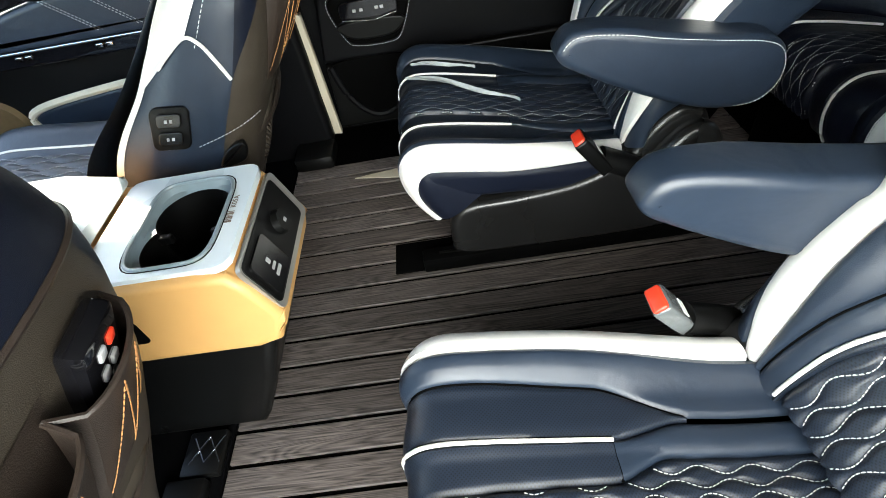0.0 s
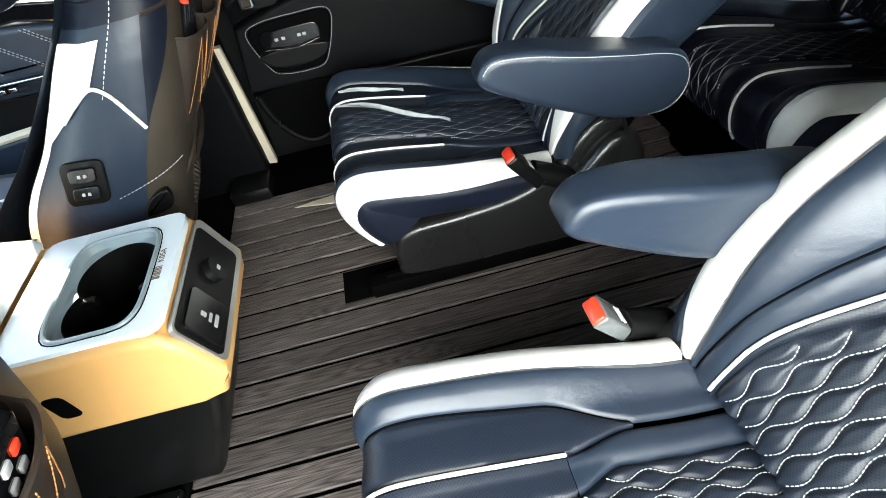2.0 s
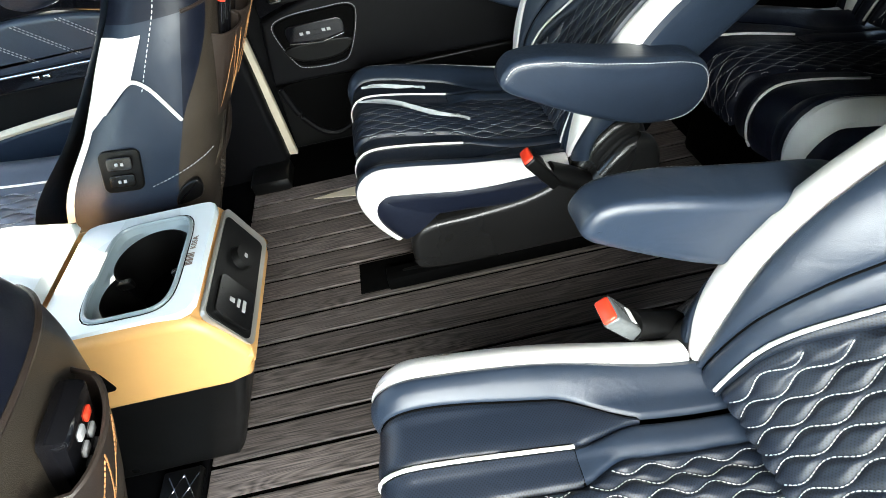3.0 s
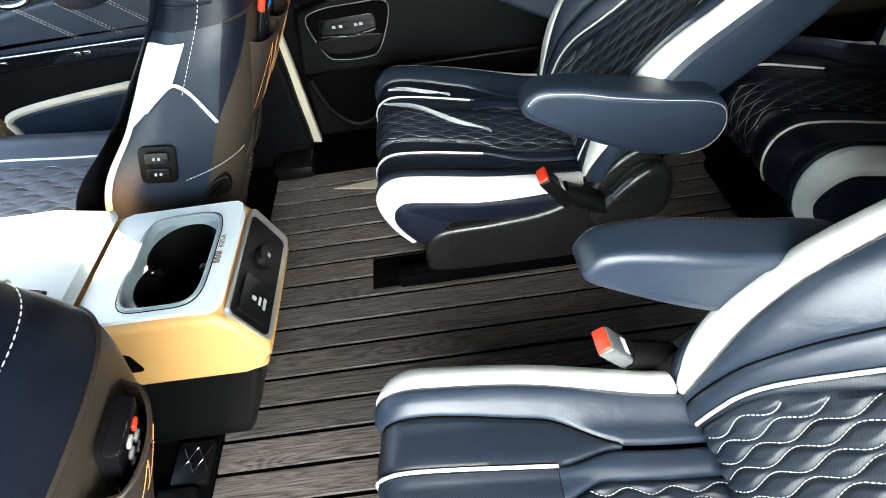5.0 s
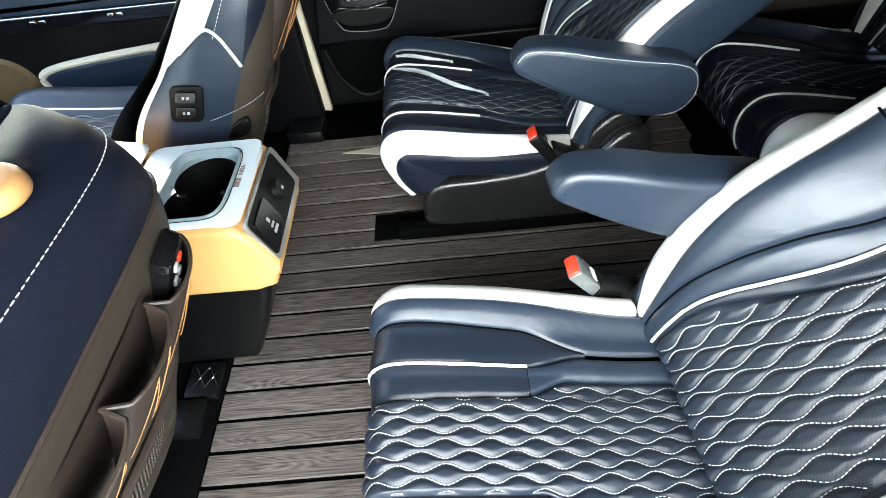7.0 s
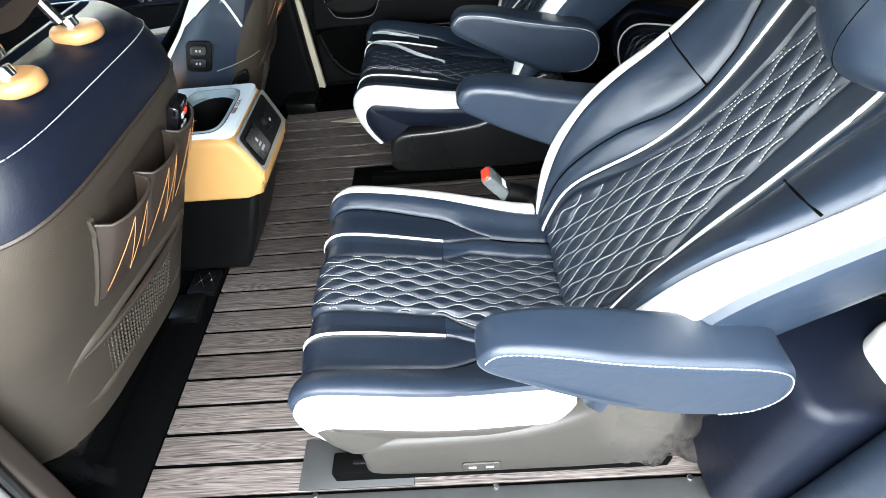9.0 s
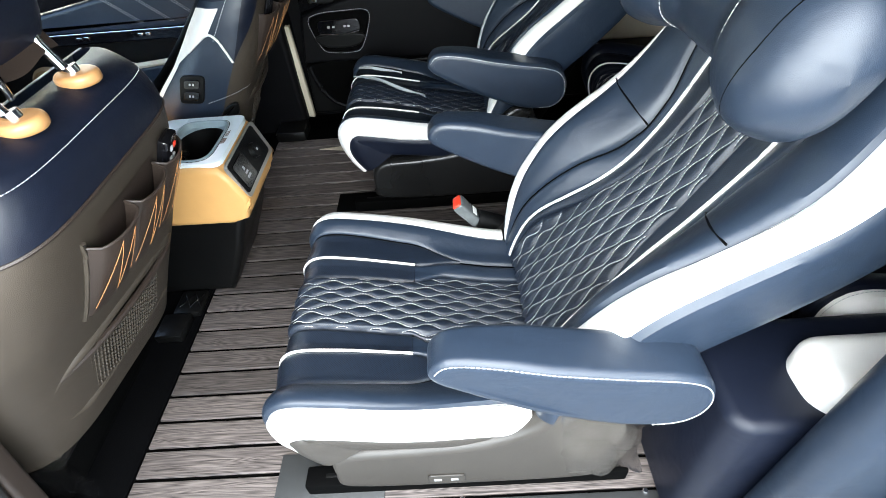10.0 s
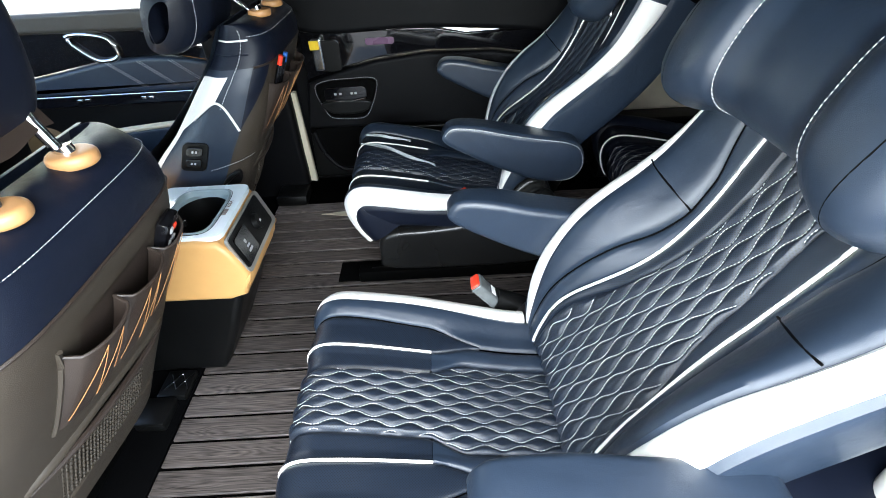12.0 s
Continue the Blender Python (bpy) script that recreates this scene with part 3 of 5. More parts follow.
    part("back_shell", grid(lambda s_, t_: Vector((sh[round(s_ * (len(sh) - 1))].x + 0.014 * math.sin(math.pi * t_), yc + (t_ - 0.5) * 0.44 * narrow * (1 - 0.2 * step(0.6, 1, s_)), sh[round(s_ * (len(sh) - 1))].y)), len(sh) - 1, 12), BLACK, seat, "black plastic rear shell")
    part("back_core", prism([(x + dx, z + dz) for x, z in [(0.50, 0.27), (0.57, 0.30), (0.80, 0.80), (0.785, 0.855), (0.765, 0.835), (0.70, 0.66)]], yc - 0.17 * narrow, yc + 0.17 * narrow, 0.01), BLACK_MATT, seat)

    # winged head restraint
    cx, cz, tilt = (0.680 if fine else 0.640) + dx, 0.855 + dz, radians(24)

    def pillow(w):
        e = clamp((abs(w) - 0.148) / 0.094)
        k = max(1 - e ** 3.0, 0.0) ** 0.5
        fwd = 0.036 * step(0.05, 0.14, abs(w))
        return k, fwd

    def head(phi, w, puff=0.0):
        k, fwd = pillow(w)
        c, s_ = math.cos(phi), math.sin(phi)
        x = math.copysign(abs(c) ** 0.75, c) * (0.060 * k + puff * k)
        z = math.copysign(abs(s_) ** 0.75, s_) * (0.086 * k + puff * k) - 0.028 * step(0.08, 0.19, abs(w))
        x -= fwd
        return Vector((cx + x * math.cos(tilt) + z * math.sin(tilt), yc + w * narrow, cz - x * math.sin(tilt) + z * math.cos(tilt)))
    if fine:
        for nm, w0, w1 in (("head_pad", -0.098, 0.098), ("head_wing", 0.098, 0.242), ("head_wing", -0.242, -0.098)):
            def hf(s_, t_, w0=w0, w1=w1):
                w = w0 + (w1 - w0) * s_
                d = min(abs(w - 0.098), abs(w + 0.098))
                return head(2 * math.pi * t_, w, 0.004 * math.sqrt(clamp(d / 0.012)) - 0.002 * (1 - clamp(d / 0.003)))
            part(nm, grid(hf, 28, 48, False, True), skin, seat, "padded navy leather head restraint")
        for s in (1, -1):
            part("head_stitching", dashes([[head(2 * math.pi * i / 120, s * 0.092, 0.004) for i in range(121)]], 0.0045, 0.0022, 0.0007), THREAD, seat, "white stitching on the head restraint")
            part("head_seam", tube([head(2 * math.pi * i / 80, s * (0.188 + 0.012 * math.sin(2 * math.pi * i / 80)), 0.0028) for i in range(80)], 0.0015, 6, closed=True), BLACK_MATT, seat, "sunken dark seam")
            part("head_post", tube([(0.715 + dx, yc + s * 0.06, 0.74 + dz), (0.69 + dx, yc + s * 0.06, 0.90 + dz)], 0.007), CHROME, seat)
    else:
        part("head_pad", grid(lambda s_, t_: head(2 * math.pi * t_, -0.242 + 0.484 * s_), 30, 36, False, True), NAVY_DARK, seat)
    if not fine:
        part("plinth", box((0.03 + dx, yc - 0.2, 0.0), (0.5 + dx, yc + 0.2, 0.2 + dz), 0.02), BLACK_MATT, seat)
        return seat

    # side fairings over the rails, armrests
    fair = rounded([(0.045, 0.062), (0.022, 0.12), (0.030, 0.178), (0.07, 0.203), (0.18, 0.208), (0.31, 0.225), (0.395, 0.272), (0.44, 0.335), (0.49, 0.366), (0.54, 0.340), (0.556, 0.24), (0.54, 0.10), (0.50, 0.058), (0.28, 0.052)], 5)
    for s in (1, -1):
        y0, y1 = yc + s * 0.215, yc + s * 0.270
        grey = s != inboard
        fm = GREY if grey else FAIRING
        part("base_fairing", prism(fair, min(y0, y1), max(y0, y1), 0.016), fm, seat, "moulded plastic seat base side cover")
        part("seat_rail", box((-0.06, yc + s * 0.235 - 0.022, 0.002), (0.60, yc + s * 0.235 + 0.022, 0.045), 0.005), BLACK_MATT, seat, "black floor rail")
        part("rail_latch", tube([(-0.035, yc + s * 0.235, 0.028), (0.045, yc + s * 0.235, 0.030)], 0.017, 14), BLACK, seat, "black rail latch")
        hy0, hy1 = yc + s * 0.262, yc + s * 0.306
        if s == inboard:
            part("hinge_cover", prism(rounded([(0.40, 0.215), (0.445, 0.290), (0.495, 0.338), (0.545, 0.330), (0.57, 0.27), (0.555, 0.20), (0.45, 0.175)], 6), min(hy0, hy1), max(hy0, hy1), 0.018), fm, seat, "rounded plastic cover over the backrest hinge")
        arm = rounded([(0.236, 0.530), (0.262, 0.556), (0.33, 0.553), (0.41, 0.535), (0.49, 0.519), (0.56, 0.506), (0.598, 0.486), (0.614, 0.445), (0.603, 0.405), (0.568, 0.384), (0.50, 0.388), (0.42, 0.416), (0.34, 0.453), (0.275, 0.487), (0.243, 0.508)], 6)
        ym = yc + s * 0.287
        pad = prism(arm, ym - 0.040, ym + 0.040, 0.0155, "xz", 7)
        for v in pad.verts:
            v.co.y = ym + (v.co.y - ym) * (0.74 + 0.26 * step(0.225, 0.40, v.co.x))
        a = part("armrest", pad, skin, seat, "navy leather armrest with a stitched edge")
        st = []
        for k in range(1, 58):
            (ax, az), (bx, bz), (ex, ez) = arm[k - 1], arm[k], arm[k + 1]
            dx_, dz_ = ex - ax, ez - az
            ln = math.hypot(dx_, dz_)
            side_y = 0.0385 * (0.74 + 0.26 * step(0.225, 0.40, bx))
            st.append(Vector((bx + dz_ / ln * 0.0070, ym + s * side_y, bz - dx_ / ln * 0.0070)))
        part("stitching", dashes([st], 0.0045, 0.0022, 0.0007), THREAD, a, "pale stitching")
        part("arm_pivot", tube([(0.505, yc + s * 0.20, 0.42), (0.505, yc + s * 0.24, 0.42)], 0.055, 20), NAVY_DARK, seat)
    # seat control panel on the door side, latch plate on the floor
    o = -inboard
    yp = yc + o * 0.270
    cp = part("control_panel", prism(rrect(0.200, 0.078, 0.270, 0.112, 0.006), min(yp, yp + o * 0.004), max(yp, yp + o * 0.004), 0.0015), GREY, seat, "small seat control panel")
    for k in (0.218, 0.250):
        part("symbol", box((k - 0.007, yp + o * 0.0042 - 0.0006, 0.091), (k + 0.007, yp + o * 0.0042 + 0.0006, 0.099), 0), MARK, cp)
    # buckle on its stalk
    yb = yc + inboard * 0.278
    part("buckle_stalk", tube(spline([(0.43, yb + inboard * 0.005, 0.235), (0.385, yb, 0.262), (0.335, yb - inboard * 0.004, 0.285)], 8), 0.024, 14), BLACK, seat, "black belt stalk sleeve")
    d = Vector((-0.078, -inboard * 0.005, 0.098)).normalized()
    side = Vector((0, 1, 0))
    up = d.cross(side).normalized()
    base = Vector((0.350, yb, 0.262))

    def slab(b0, length, w, t, r):
        bm = box((-t / 2, -w / 2, 0), (t / 2, w / 2, length), r, 3)
        bm.transform(Matrix((up, side, d)).transposed().to_4x4())
        bm.transform(Matrix.Translation(b0))
        return bm
    bk = part("buckle", slab(base, 0.098, 0.046, 0.028, 0.006), CLOUDY if inboard > 0 else BLACK, seat, "seat belt buckle")
    part("release_button", slab(base + d * 0.082, 0.020, 0.040, 0.023, 0.005), RED, bk, "red release button")
    part("buckle_label", slab(base + d * 0.040 - up * 0.0145, 0.014, 0.026, 0.001, 0), PAPER, bk, "white printed label")
    return seat


near_seat = lounge_seat("lounge_seat", 0.208, 1, label="navy quilted leather captain seat with white bands beside the open door", group="second row seats")
far_seat = lounge_seat("lounge_seat", 1.148, -1, label="navy quilted leather captain seat with white bands beside the shut door", group="second row seats")
lounge_seat("third_row_seat", 1.00, -1, 0.83, 0.045, False, "navy quilted third-row seat with white edge bands, shade put into its leather", "third row seats", 0.98)
lounge_seat("third_row_seat", 0.34, 1, 0.98, 0.045, False, "navy quilted third-row seat near the open door, shade put into its leather", "third row seats", 0.98)
for y0 in (-0.062, 0.902):
    solo("rail_plate", box((-0.135, y0, -0.006), (0.10, y0 + 0.102, 0.004), 0.002), BLACK_MATT if y0 > 0 else SILL, "flat black plate at the end of a seat rail", "floor plate", "", "rail plates")


# ---- front seats ----
def front_seat(yc, inboard, label, hx, hz):
    seat = thing("front_seat", label, "seat", "front seats", at=(-0.45, yc, 0))
    rear = spline([(-0.465, 0.16, 0), (-0.418, 0.25, 0), (-0.328, 0.435, 0), (-0.252, 0.56, 0), (-0.205, 0.65, 0), (-0.182, 0.72, 0), (-0.187, 0.77, 0), (-0.222, 0.797, 0), (-0.262, 0.80, 0)], 8)
    front = spline([(-0.74, 0.16, 0), (-0.715, 0.25, 0), (-0.625, 0.435, 0), (-0.485, 0.56, 0), (-0.395, 0.65, 0), (-0.335, 0.72, 0), (-0.31, 0.77, 0), (-0.295, 0.797, 0), (-0.285, 0.80, 0)], 8)
    n = len(rear)

    def width(z):
        return 0.238 + 0.022 * step(0.25, 0.45, z) - 0.02 * step(0.5, 0.68, z) - 0.055 * step(0.64, 0.82, z)

    def skew(off, z):
        """The back turns a little towards the aisle low down."""
        return 0.12 * (off * 1.0 + 0.08) * (1 - step(0.42, 0.70, z))

    def shell(i, t):
        """Round the back at a height: t from 0 (inboard front) over the rear to 1 (outboard front)."""
        r_, f_ = rear[i], front[i]
        w = width(r_.y)
        ang = math.pi * (t - 0.5) * 1.0
        sx = math.copysign(abs(math.sin(ang)) ** 0.42, ang)
        depth = 1 - abs(math.cos(ang)) ** 0.42 if abs(ang) < math.pi / 2 else 1
        q = r_.lerp(f_, depth * 0.97)
        return Vector((q.x + skew(sx * -w, q.y), yc - inboard * sx * w * (1 - 0.10 * step(0.72, 1.0, depth)), q.y))
    cut = [i for i in range(n) if rear[i].y > 0.698][0]
    low = [i for i in range(n) if rear[i].y > 0.205][0]
    sm = lambda a, b, t0, t1, nt: grid(lambda s_, t_: shell(round(a + (b - a) * s_), t0 + (t1 - t0) * t_), b - a, nt)
    part("upper_cover", sm(cut, n - 1, 0.16, 1.0, 50), NAVY_DARK, seat, "dark navy leather over the top of the backrest")
    wrap = lambda i: 0.16 + 0.16 * step(0.54, 0.70, rear[i].y)
    board = lambda ta, tb, nt: grid(lambda s_, t_: shell(round(low + (cut - low) * s_), ta(round(low + (cut - low) * s_)) * (1 - t_) + tb(round(low + (cut - low) * s_)) * t_), cut - low, nt)
    part("rear_wrap", board(lambda i: 0.16, lambda i: wrap(i) + 1e-4, 8), NAVY_DARK, seat, "dark navy leather wrapping round the back panel")
    part("back_board", board(wrap, lambda i: 0.93, 46), BROWN, seat, "brown-grey moulded back panel")
    part("inboard_side", sm(low, cut, 0.0, 0.16, 22), NAVY, seat, "smooth navy leather backrest side")
    part("inboard_shoulder", sm(cut, n - 1, 0.0, 0.16, 22), NAVY_DARK, seat)
    part("outboard_side", sm(low, cut, 0.93, 1.0, 10), NAVY_DARK, seat)
    part("front_face", grid(lambda s_, t_: Vector((front[round(low + (n - 1 - low) * s_)].x - 0.035 * math.sin(math.pi * t_) * 0, yc + (t_ * 2 - 1) * width(rear[round(low + (n - 1 - low) * s_)].y), front[round(low + (n - 1 - low) * s_)].y)), n - 1 - low, 16), NAVY, seat)
    def flank(z, depth, off=0.0):
        """A place on the aisle side: a height, and how far from the rear towards the front."""
        k = 0
        while k < n - 2 and rear[k + 1].y < z:
            k += 1
        f = clamp((z - rear[k].y) / (rear[k + 1].y - rear[k].y))
        q = rear[k].lerp(rear[k + 1], f).lerp(front[k].lerp(front[k + 1], f), depth * 0.97)
        co = (1 - depth) ** (1 / 0.42)
        return Vector((q.x + skew(width(z), z) - off * 0.3, yc + inboard * ((1 - co * co) ** 0.21 * width(z) * (1 - 0.10 * step(0.72, 1.0, depth)) + off), q.y))
    inner = lambda z: float(np.interp(z, (0.55, 0.575, 0.612, 0.632, 0.69), (0.99, 0.90, 0.78, 0.66, 0.60)))
    part("white_band", grid(lambda s_, t_: flank(0.552 + 0.138 * s_, inner(0.552 + 0.138 * s_) * (1 - t_) + t_, 0.0030), 30, 10), WHITE, seat, "white leather shoulder patch")
    part("white_edge", grid(lambda s_, t_: flank(0.26 + 0.345 * s_, 0.945 + 0.055 * t_, 0.004), 30, 5), WHITE, seat, "white leather front edge")
    pip = spline([flank(z, dd, 0.004) for z, dd in ((0.590, 0.855), (0.613, 0.775), (0.632, 0.66), (0.619, 0.52), (0.589, 0.38), (0.556, 0.265))], 8)
    part("piping", tube(pip, 0.0032), WHITE, seat, "white piping")
    for z in (0.735, 0.765):
        part("shoulder_seam", tube([flank(z, 0.35 + 0.6 * k / 12, 0.002) for k in range(13)], 0.0022, 6), WHITE if z > 0.75 else NAVY_DARK, seat)
    part("shoulder_stitching", dashes([[flank(0.615 + 0.175 * k / 30, 0.56 - 0.10 * k / 30, 0.0035) for k in range(31)]], 0.005, 0.003, 0.0008), THREAD, seat)
    for t0 in (0.93,):
        part("edge_stitching", dashes([[shell(i, t0) + (shell(i, t0) - Vector((-0.4, yc, 0.5))).normalized() * 0.003 for i in range(low + 4, n - 2)]], 0.005, 0.003, 0.0006), THREAD_GREY, seat)
    part("seam", tube([shell(cut, 0.16 + 0.8 * k / 40) for k in range(41)], 0.003, 6), BROWN_LEATHER, seat)
    top = [shell(n - 17, 0.1 + 0.8 * k / 60) + Vector((0.002, 0, 0.002)) for k in range(61)]
    part("top_stitching", dashes([top], 0.0040, 0.0022, 0.0005), THREAD, seat, "pale topstitching")
    if inboard < 0:
        part("side_seam", dashes([[flank(0.452 + 0.022 * k / 16, 0.42 - 0.36 * k / 16, 0.004) for k in range(17)]], 0.005, 0.0025, 0.0009), THREAD_GREY, seat, "pale stitched seam low on the backrest side")
        pull = flank(0.415, 0.20, 0.004)
        part("release_pull", prism(rounded([(pull.x - 0.030, pull.z - 0.020), (pull.x + 0.022, pull.z - 0.010), (pull.x + 0.030, pull.z + 0.026), (pull.x - 0.006, pull.z + 0.014)], 5), *sorted((pull.y - inboard * 0.004, pull.y + inboard * 0.010)), 0.004), BLACK, seat, "small dark release pull")
    # lower cushion
    cprof = [(-1.18, 0.19), (-1.20, 0.24), (-1.17, 0.29), (-1.1, 0.305), (-0.9, 0.285), (-0.7, 0.27), (-0.6, 0.27)]
    cv = Cover(cprof, yc, 0.195, 0.05, lambda t, w: 0.03 * step(0.11, 0.19, w))
    rel, wv = quilt(cv, 0.11, 8, 0.092, 0.28, 0.006)
    part("cushion_centre", cv.zone(0.03, cv.len, -0.105, 0.105, 90, 40, 0.001, 0.01, rel), NAVY, seat, "quilted navy cushion centre")
    part("stitching", dashes([[cv.at(a, wv(k, a), 0.001) for a in np.linspace(0.04, cv.len, 120)] for k in range(8)], 0.0045, 0.0022, 0.0012), THREAD, seat)
    for s in (1, -1):
        part("cushion_side", cv.zone(0.0, cv.len, s * 0.105, s * 0.36, 40, 24, 0.003, 0.012), NAVY, seat)
        part("piping", tube(cv.line(0.02, cv.len, s * 0.13, 40, 0.003), 0.0035), WHITE, seat)
    part("frame", box((-1.12, yc - 0.21, 0.0), (-0.56, yc + 0.21, 0.2), 0.03), BLACK_MATT, seat, "black seat base")
    # head restraint

    def hd(s_, t_):
        w = (s_ * 2 - 1) * 0.150
        k = math.sqrt(max(1 - abs(s_ * 2 - 1) ** 4, 0))
        ph = 2 * math.pi * t_
        c, sn = math.cos(ph), math.sin(ph)
        return Vector((hx + math.copysign(abs(c) ** 0.8, c) * 0.072 * (0.35 + 0.65 * k) + 0.25 * 0.09 * sn - 0.045 * step(0.45, 1.0, abs(s_ * 2 - 1)), yc + w, hz + math.copysign(abs(sn) ** 0.8, sn) * 0.105 * (0.45 + 0.55 * k) - 0.03 * step(0.5, 1.0, abs(s_ * 2 - 1))))
    hr = part("head_restraint", grid(hd, 30, 40, False, True), NAVY_DARK, seat, "dark navy leather head restraint")
    for e in (0.12, 0.88):
        part("head_stitching", dashes([[hd(e, k / 80) for k in range(81)]], 0.005, 0.0025, 0.0008), THREAD, hr)
    part("flap", grid(lambda s_, t_: Vector((hx + 0.030 + 0.022 * (1 - t_), yc - 0.085 + 0.17 * s_, hz - 0.088 + 0.045 * t_ + 0.004 * math.sin(9 * s_))), 12, 4), BROWN_LEATHER, hr, "brown leather flap below the head restraint")
    part("zip_pull", box((hx + 0.053, yc - 0.045, hz - 0.105), (hx + 0.058, yc - 0.036, hz - 0.072), 0.002), CHROME, hr, "small metal zip pull")
    for s in (1, -1):
        part("post", tube([(-0.226, yc + s * 0.064, 0.785), (-0.226 + 0.35 * (hx + 0.226), yc + s * 0.064, 0.85), (hx + 0.03, yc + s * 0.064, hz + 0.03)], 0.0075, 14), CHROME, seat, "chrome head restraint post")
        part("guide", prism([(-0.224 + 0.030 * math.cos(a), yc + s * 0.064 + 0.027 * math.sin(a)) for a in np.linspace(0, 2 * math.pi, 28)[:-1]], 0.793, 0.811, 0.007, "xy"), TAN_RING, seat, "tan plastic post guide")
        part("collar", tube([(-0.226, yc + s * 0.064, 0.806), (-0.229, yc + s * 0.064, 0.818)], 0.011, 14), CHROME, seat)
    # switch plate on the aisle side
    ys = yc + inboard * (width(0.5) - 0.003)
    lean = lambda o: [(x + 0.42 * (z - 0.495), z - 0.10 * (x + 0.429)) for x, z in o]
    slab_y = lambda a, b_: (min(ys + inboard * a, ys + inboard * b_), max(ys + inboard * a, ys + inboard * b_))
    pl = part("switch_plate", prism(lean(rrect(-0.463, 0.455, -0.395, 0.535, 0.014)), *slab_y(0, 0.006), 0.002), BLACK, seat, "black plate with two seat switches")
    for z in (0.479, 0.512):
        part("switch", prism(lean(rrect(-0.450, z - 0.0125, -0.408, z + 0.0125, 0.007)), *slab_y(0.006, 0.010), 0.0015), BLACK_SHINY, pl)
        for x in (-0.436, -0.427):
            part("symbol", prism(lean(rrect(x, z - 0.003, x + 0.005, z + 0.003, 0.001, 2)), *slab_y(0.0100, 0.0108), 0.0001), MARK, pl)
    # mesh pocket low on the back
    def back(y, z, off=0.0):
        i = min(range(n), key=lambda k: abs(rear[k].y - z))
        j = min(max(i, 1), n - 2)
        d = (rear[j + 1] - rear[j - 1]).normalized()
        t = (z - rear[i].y)
        e = clamp(abs(y - yc) / width(z))
        depth = 1 - (1 - e ** (1 / 0.42)) ** 0.21 if e < 1 else 1
        px = rear[i].x + d.x * t / max(d.y, 0.2)
        px += (front[i].x - rear[i].x) * depth * 0.97 + skew((y - yc) * inboard, z)
        return Vector((px + d.y * off, y, z - d.x * off))
    pocket = rrect(-0.185, 0.285, 0.195, 0.438, 0.060, 8)
    part("net_frame", tube([back(yc + inboard * u, z, 0.006) for u, z in pocket], 0.011, 10, closed=True), BROWN, seat, "padded rim of the mesh pocket")
    part("pocket_hem", tube([back(yc + inboard * (-0.17 + 0.36 * k / 30), 0.425, 0.012) for k in range(31)], 0.006, 8), BROWN_LEATHER, seat, "dark hem along the top of the mesh pocket")
    net = []
    for k in range(46):
        u = -0.172 + 0.352 * k / 45
        e = max(abs(u - 0.005) - 0.128, 0) / 0.060
        h = 0.066 * math.sqrt(max(1 - e * e, 0.02))
        z0, z1 = 0.3605 - h, min(0.3605 + h, 0.418)
        net.append([back(yc + inboard * u, z0 + (0.004 if k % 2 else 0.0) + (z1 - z0) * j / 40, 0.005) for j in range(41)])
    part("net_backing", grid(lambda s_, t_: back(yc + inboard * (-0.165 + 0.34 * s_), 0.302 + 0.115 * t_, 0.0015), 40, 12), BLACK_MATT, seat)
    part("net", dashes(net, 0.0085, 0.0035, 0.0030), BROWN, seat, "woven mesh pocket")
    part("panel_stitching", dashes([[back(yc - inboard * 0.235 + inboard * 0.235 * k / 30, 0.47 + 0.09 * (k / 30) ** 1.5, 0.003) for k in range(31)]], 0.005, 0.0025, 0.0008), THREAD_GREY, seat, "pale stitching across the back panel")
    part("lower_hinge", tube([(-0.52, yc - 0.19, 0.19), (-0.52, yc + 0.19, 0.19)], 0.035, 18), BLACK, seat)
    return seat, back, shell


nf, nf_back, nf_shell = front_seat(0.161, 1, "dark navy front seat with a brown-grey back panel and pockets", -0.292, 0.925)
ff, ff_back, ff_shell = front_seat(1.129, -1, "navy front seat with white piping and switches on its side", -0.405, 0.835)


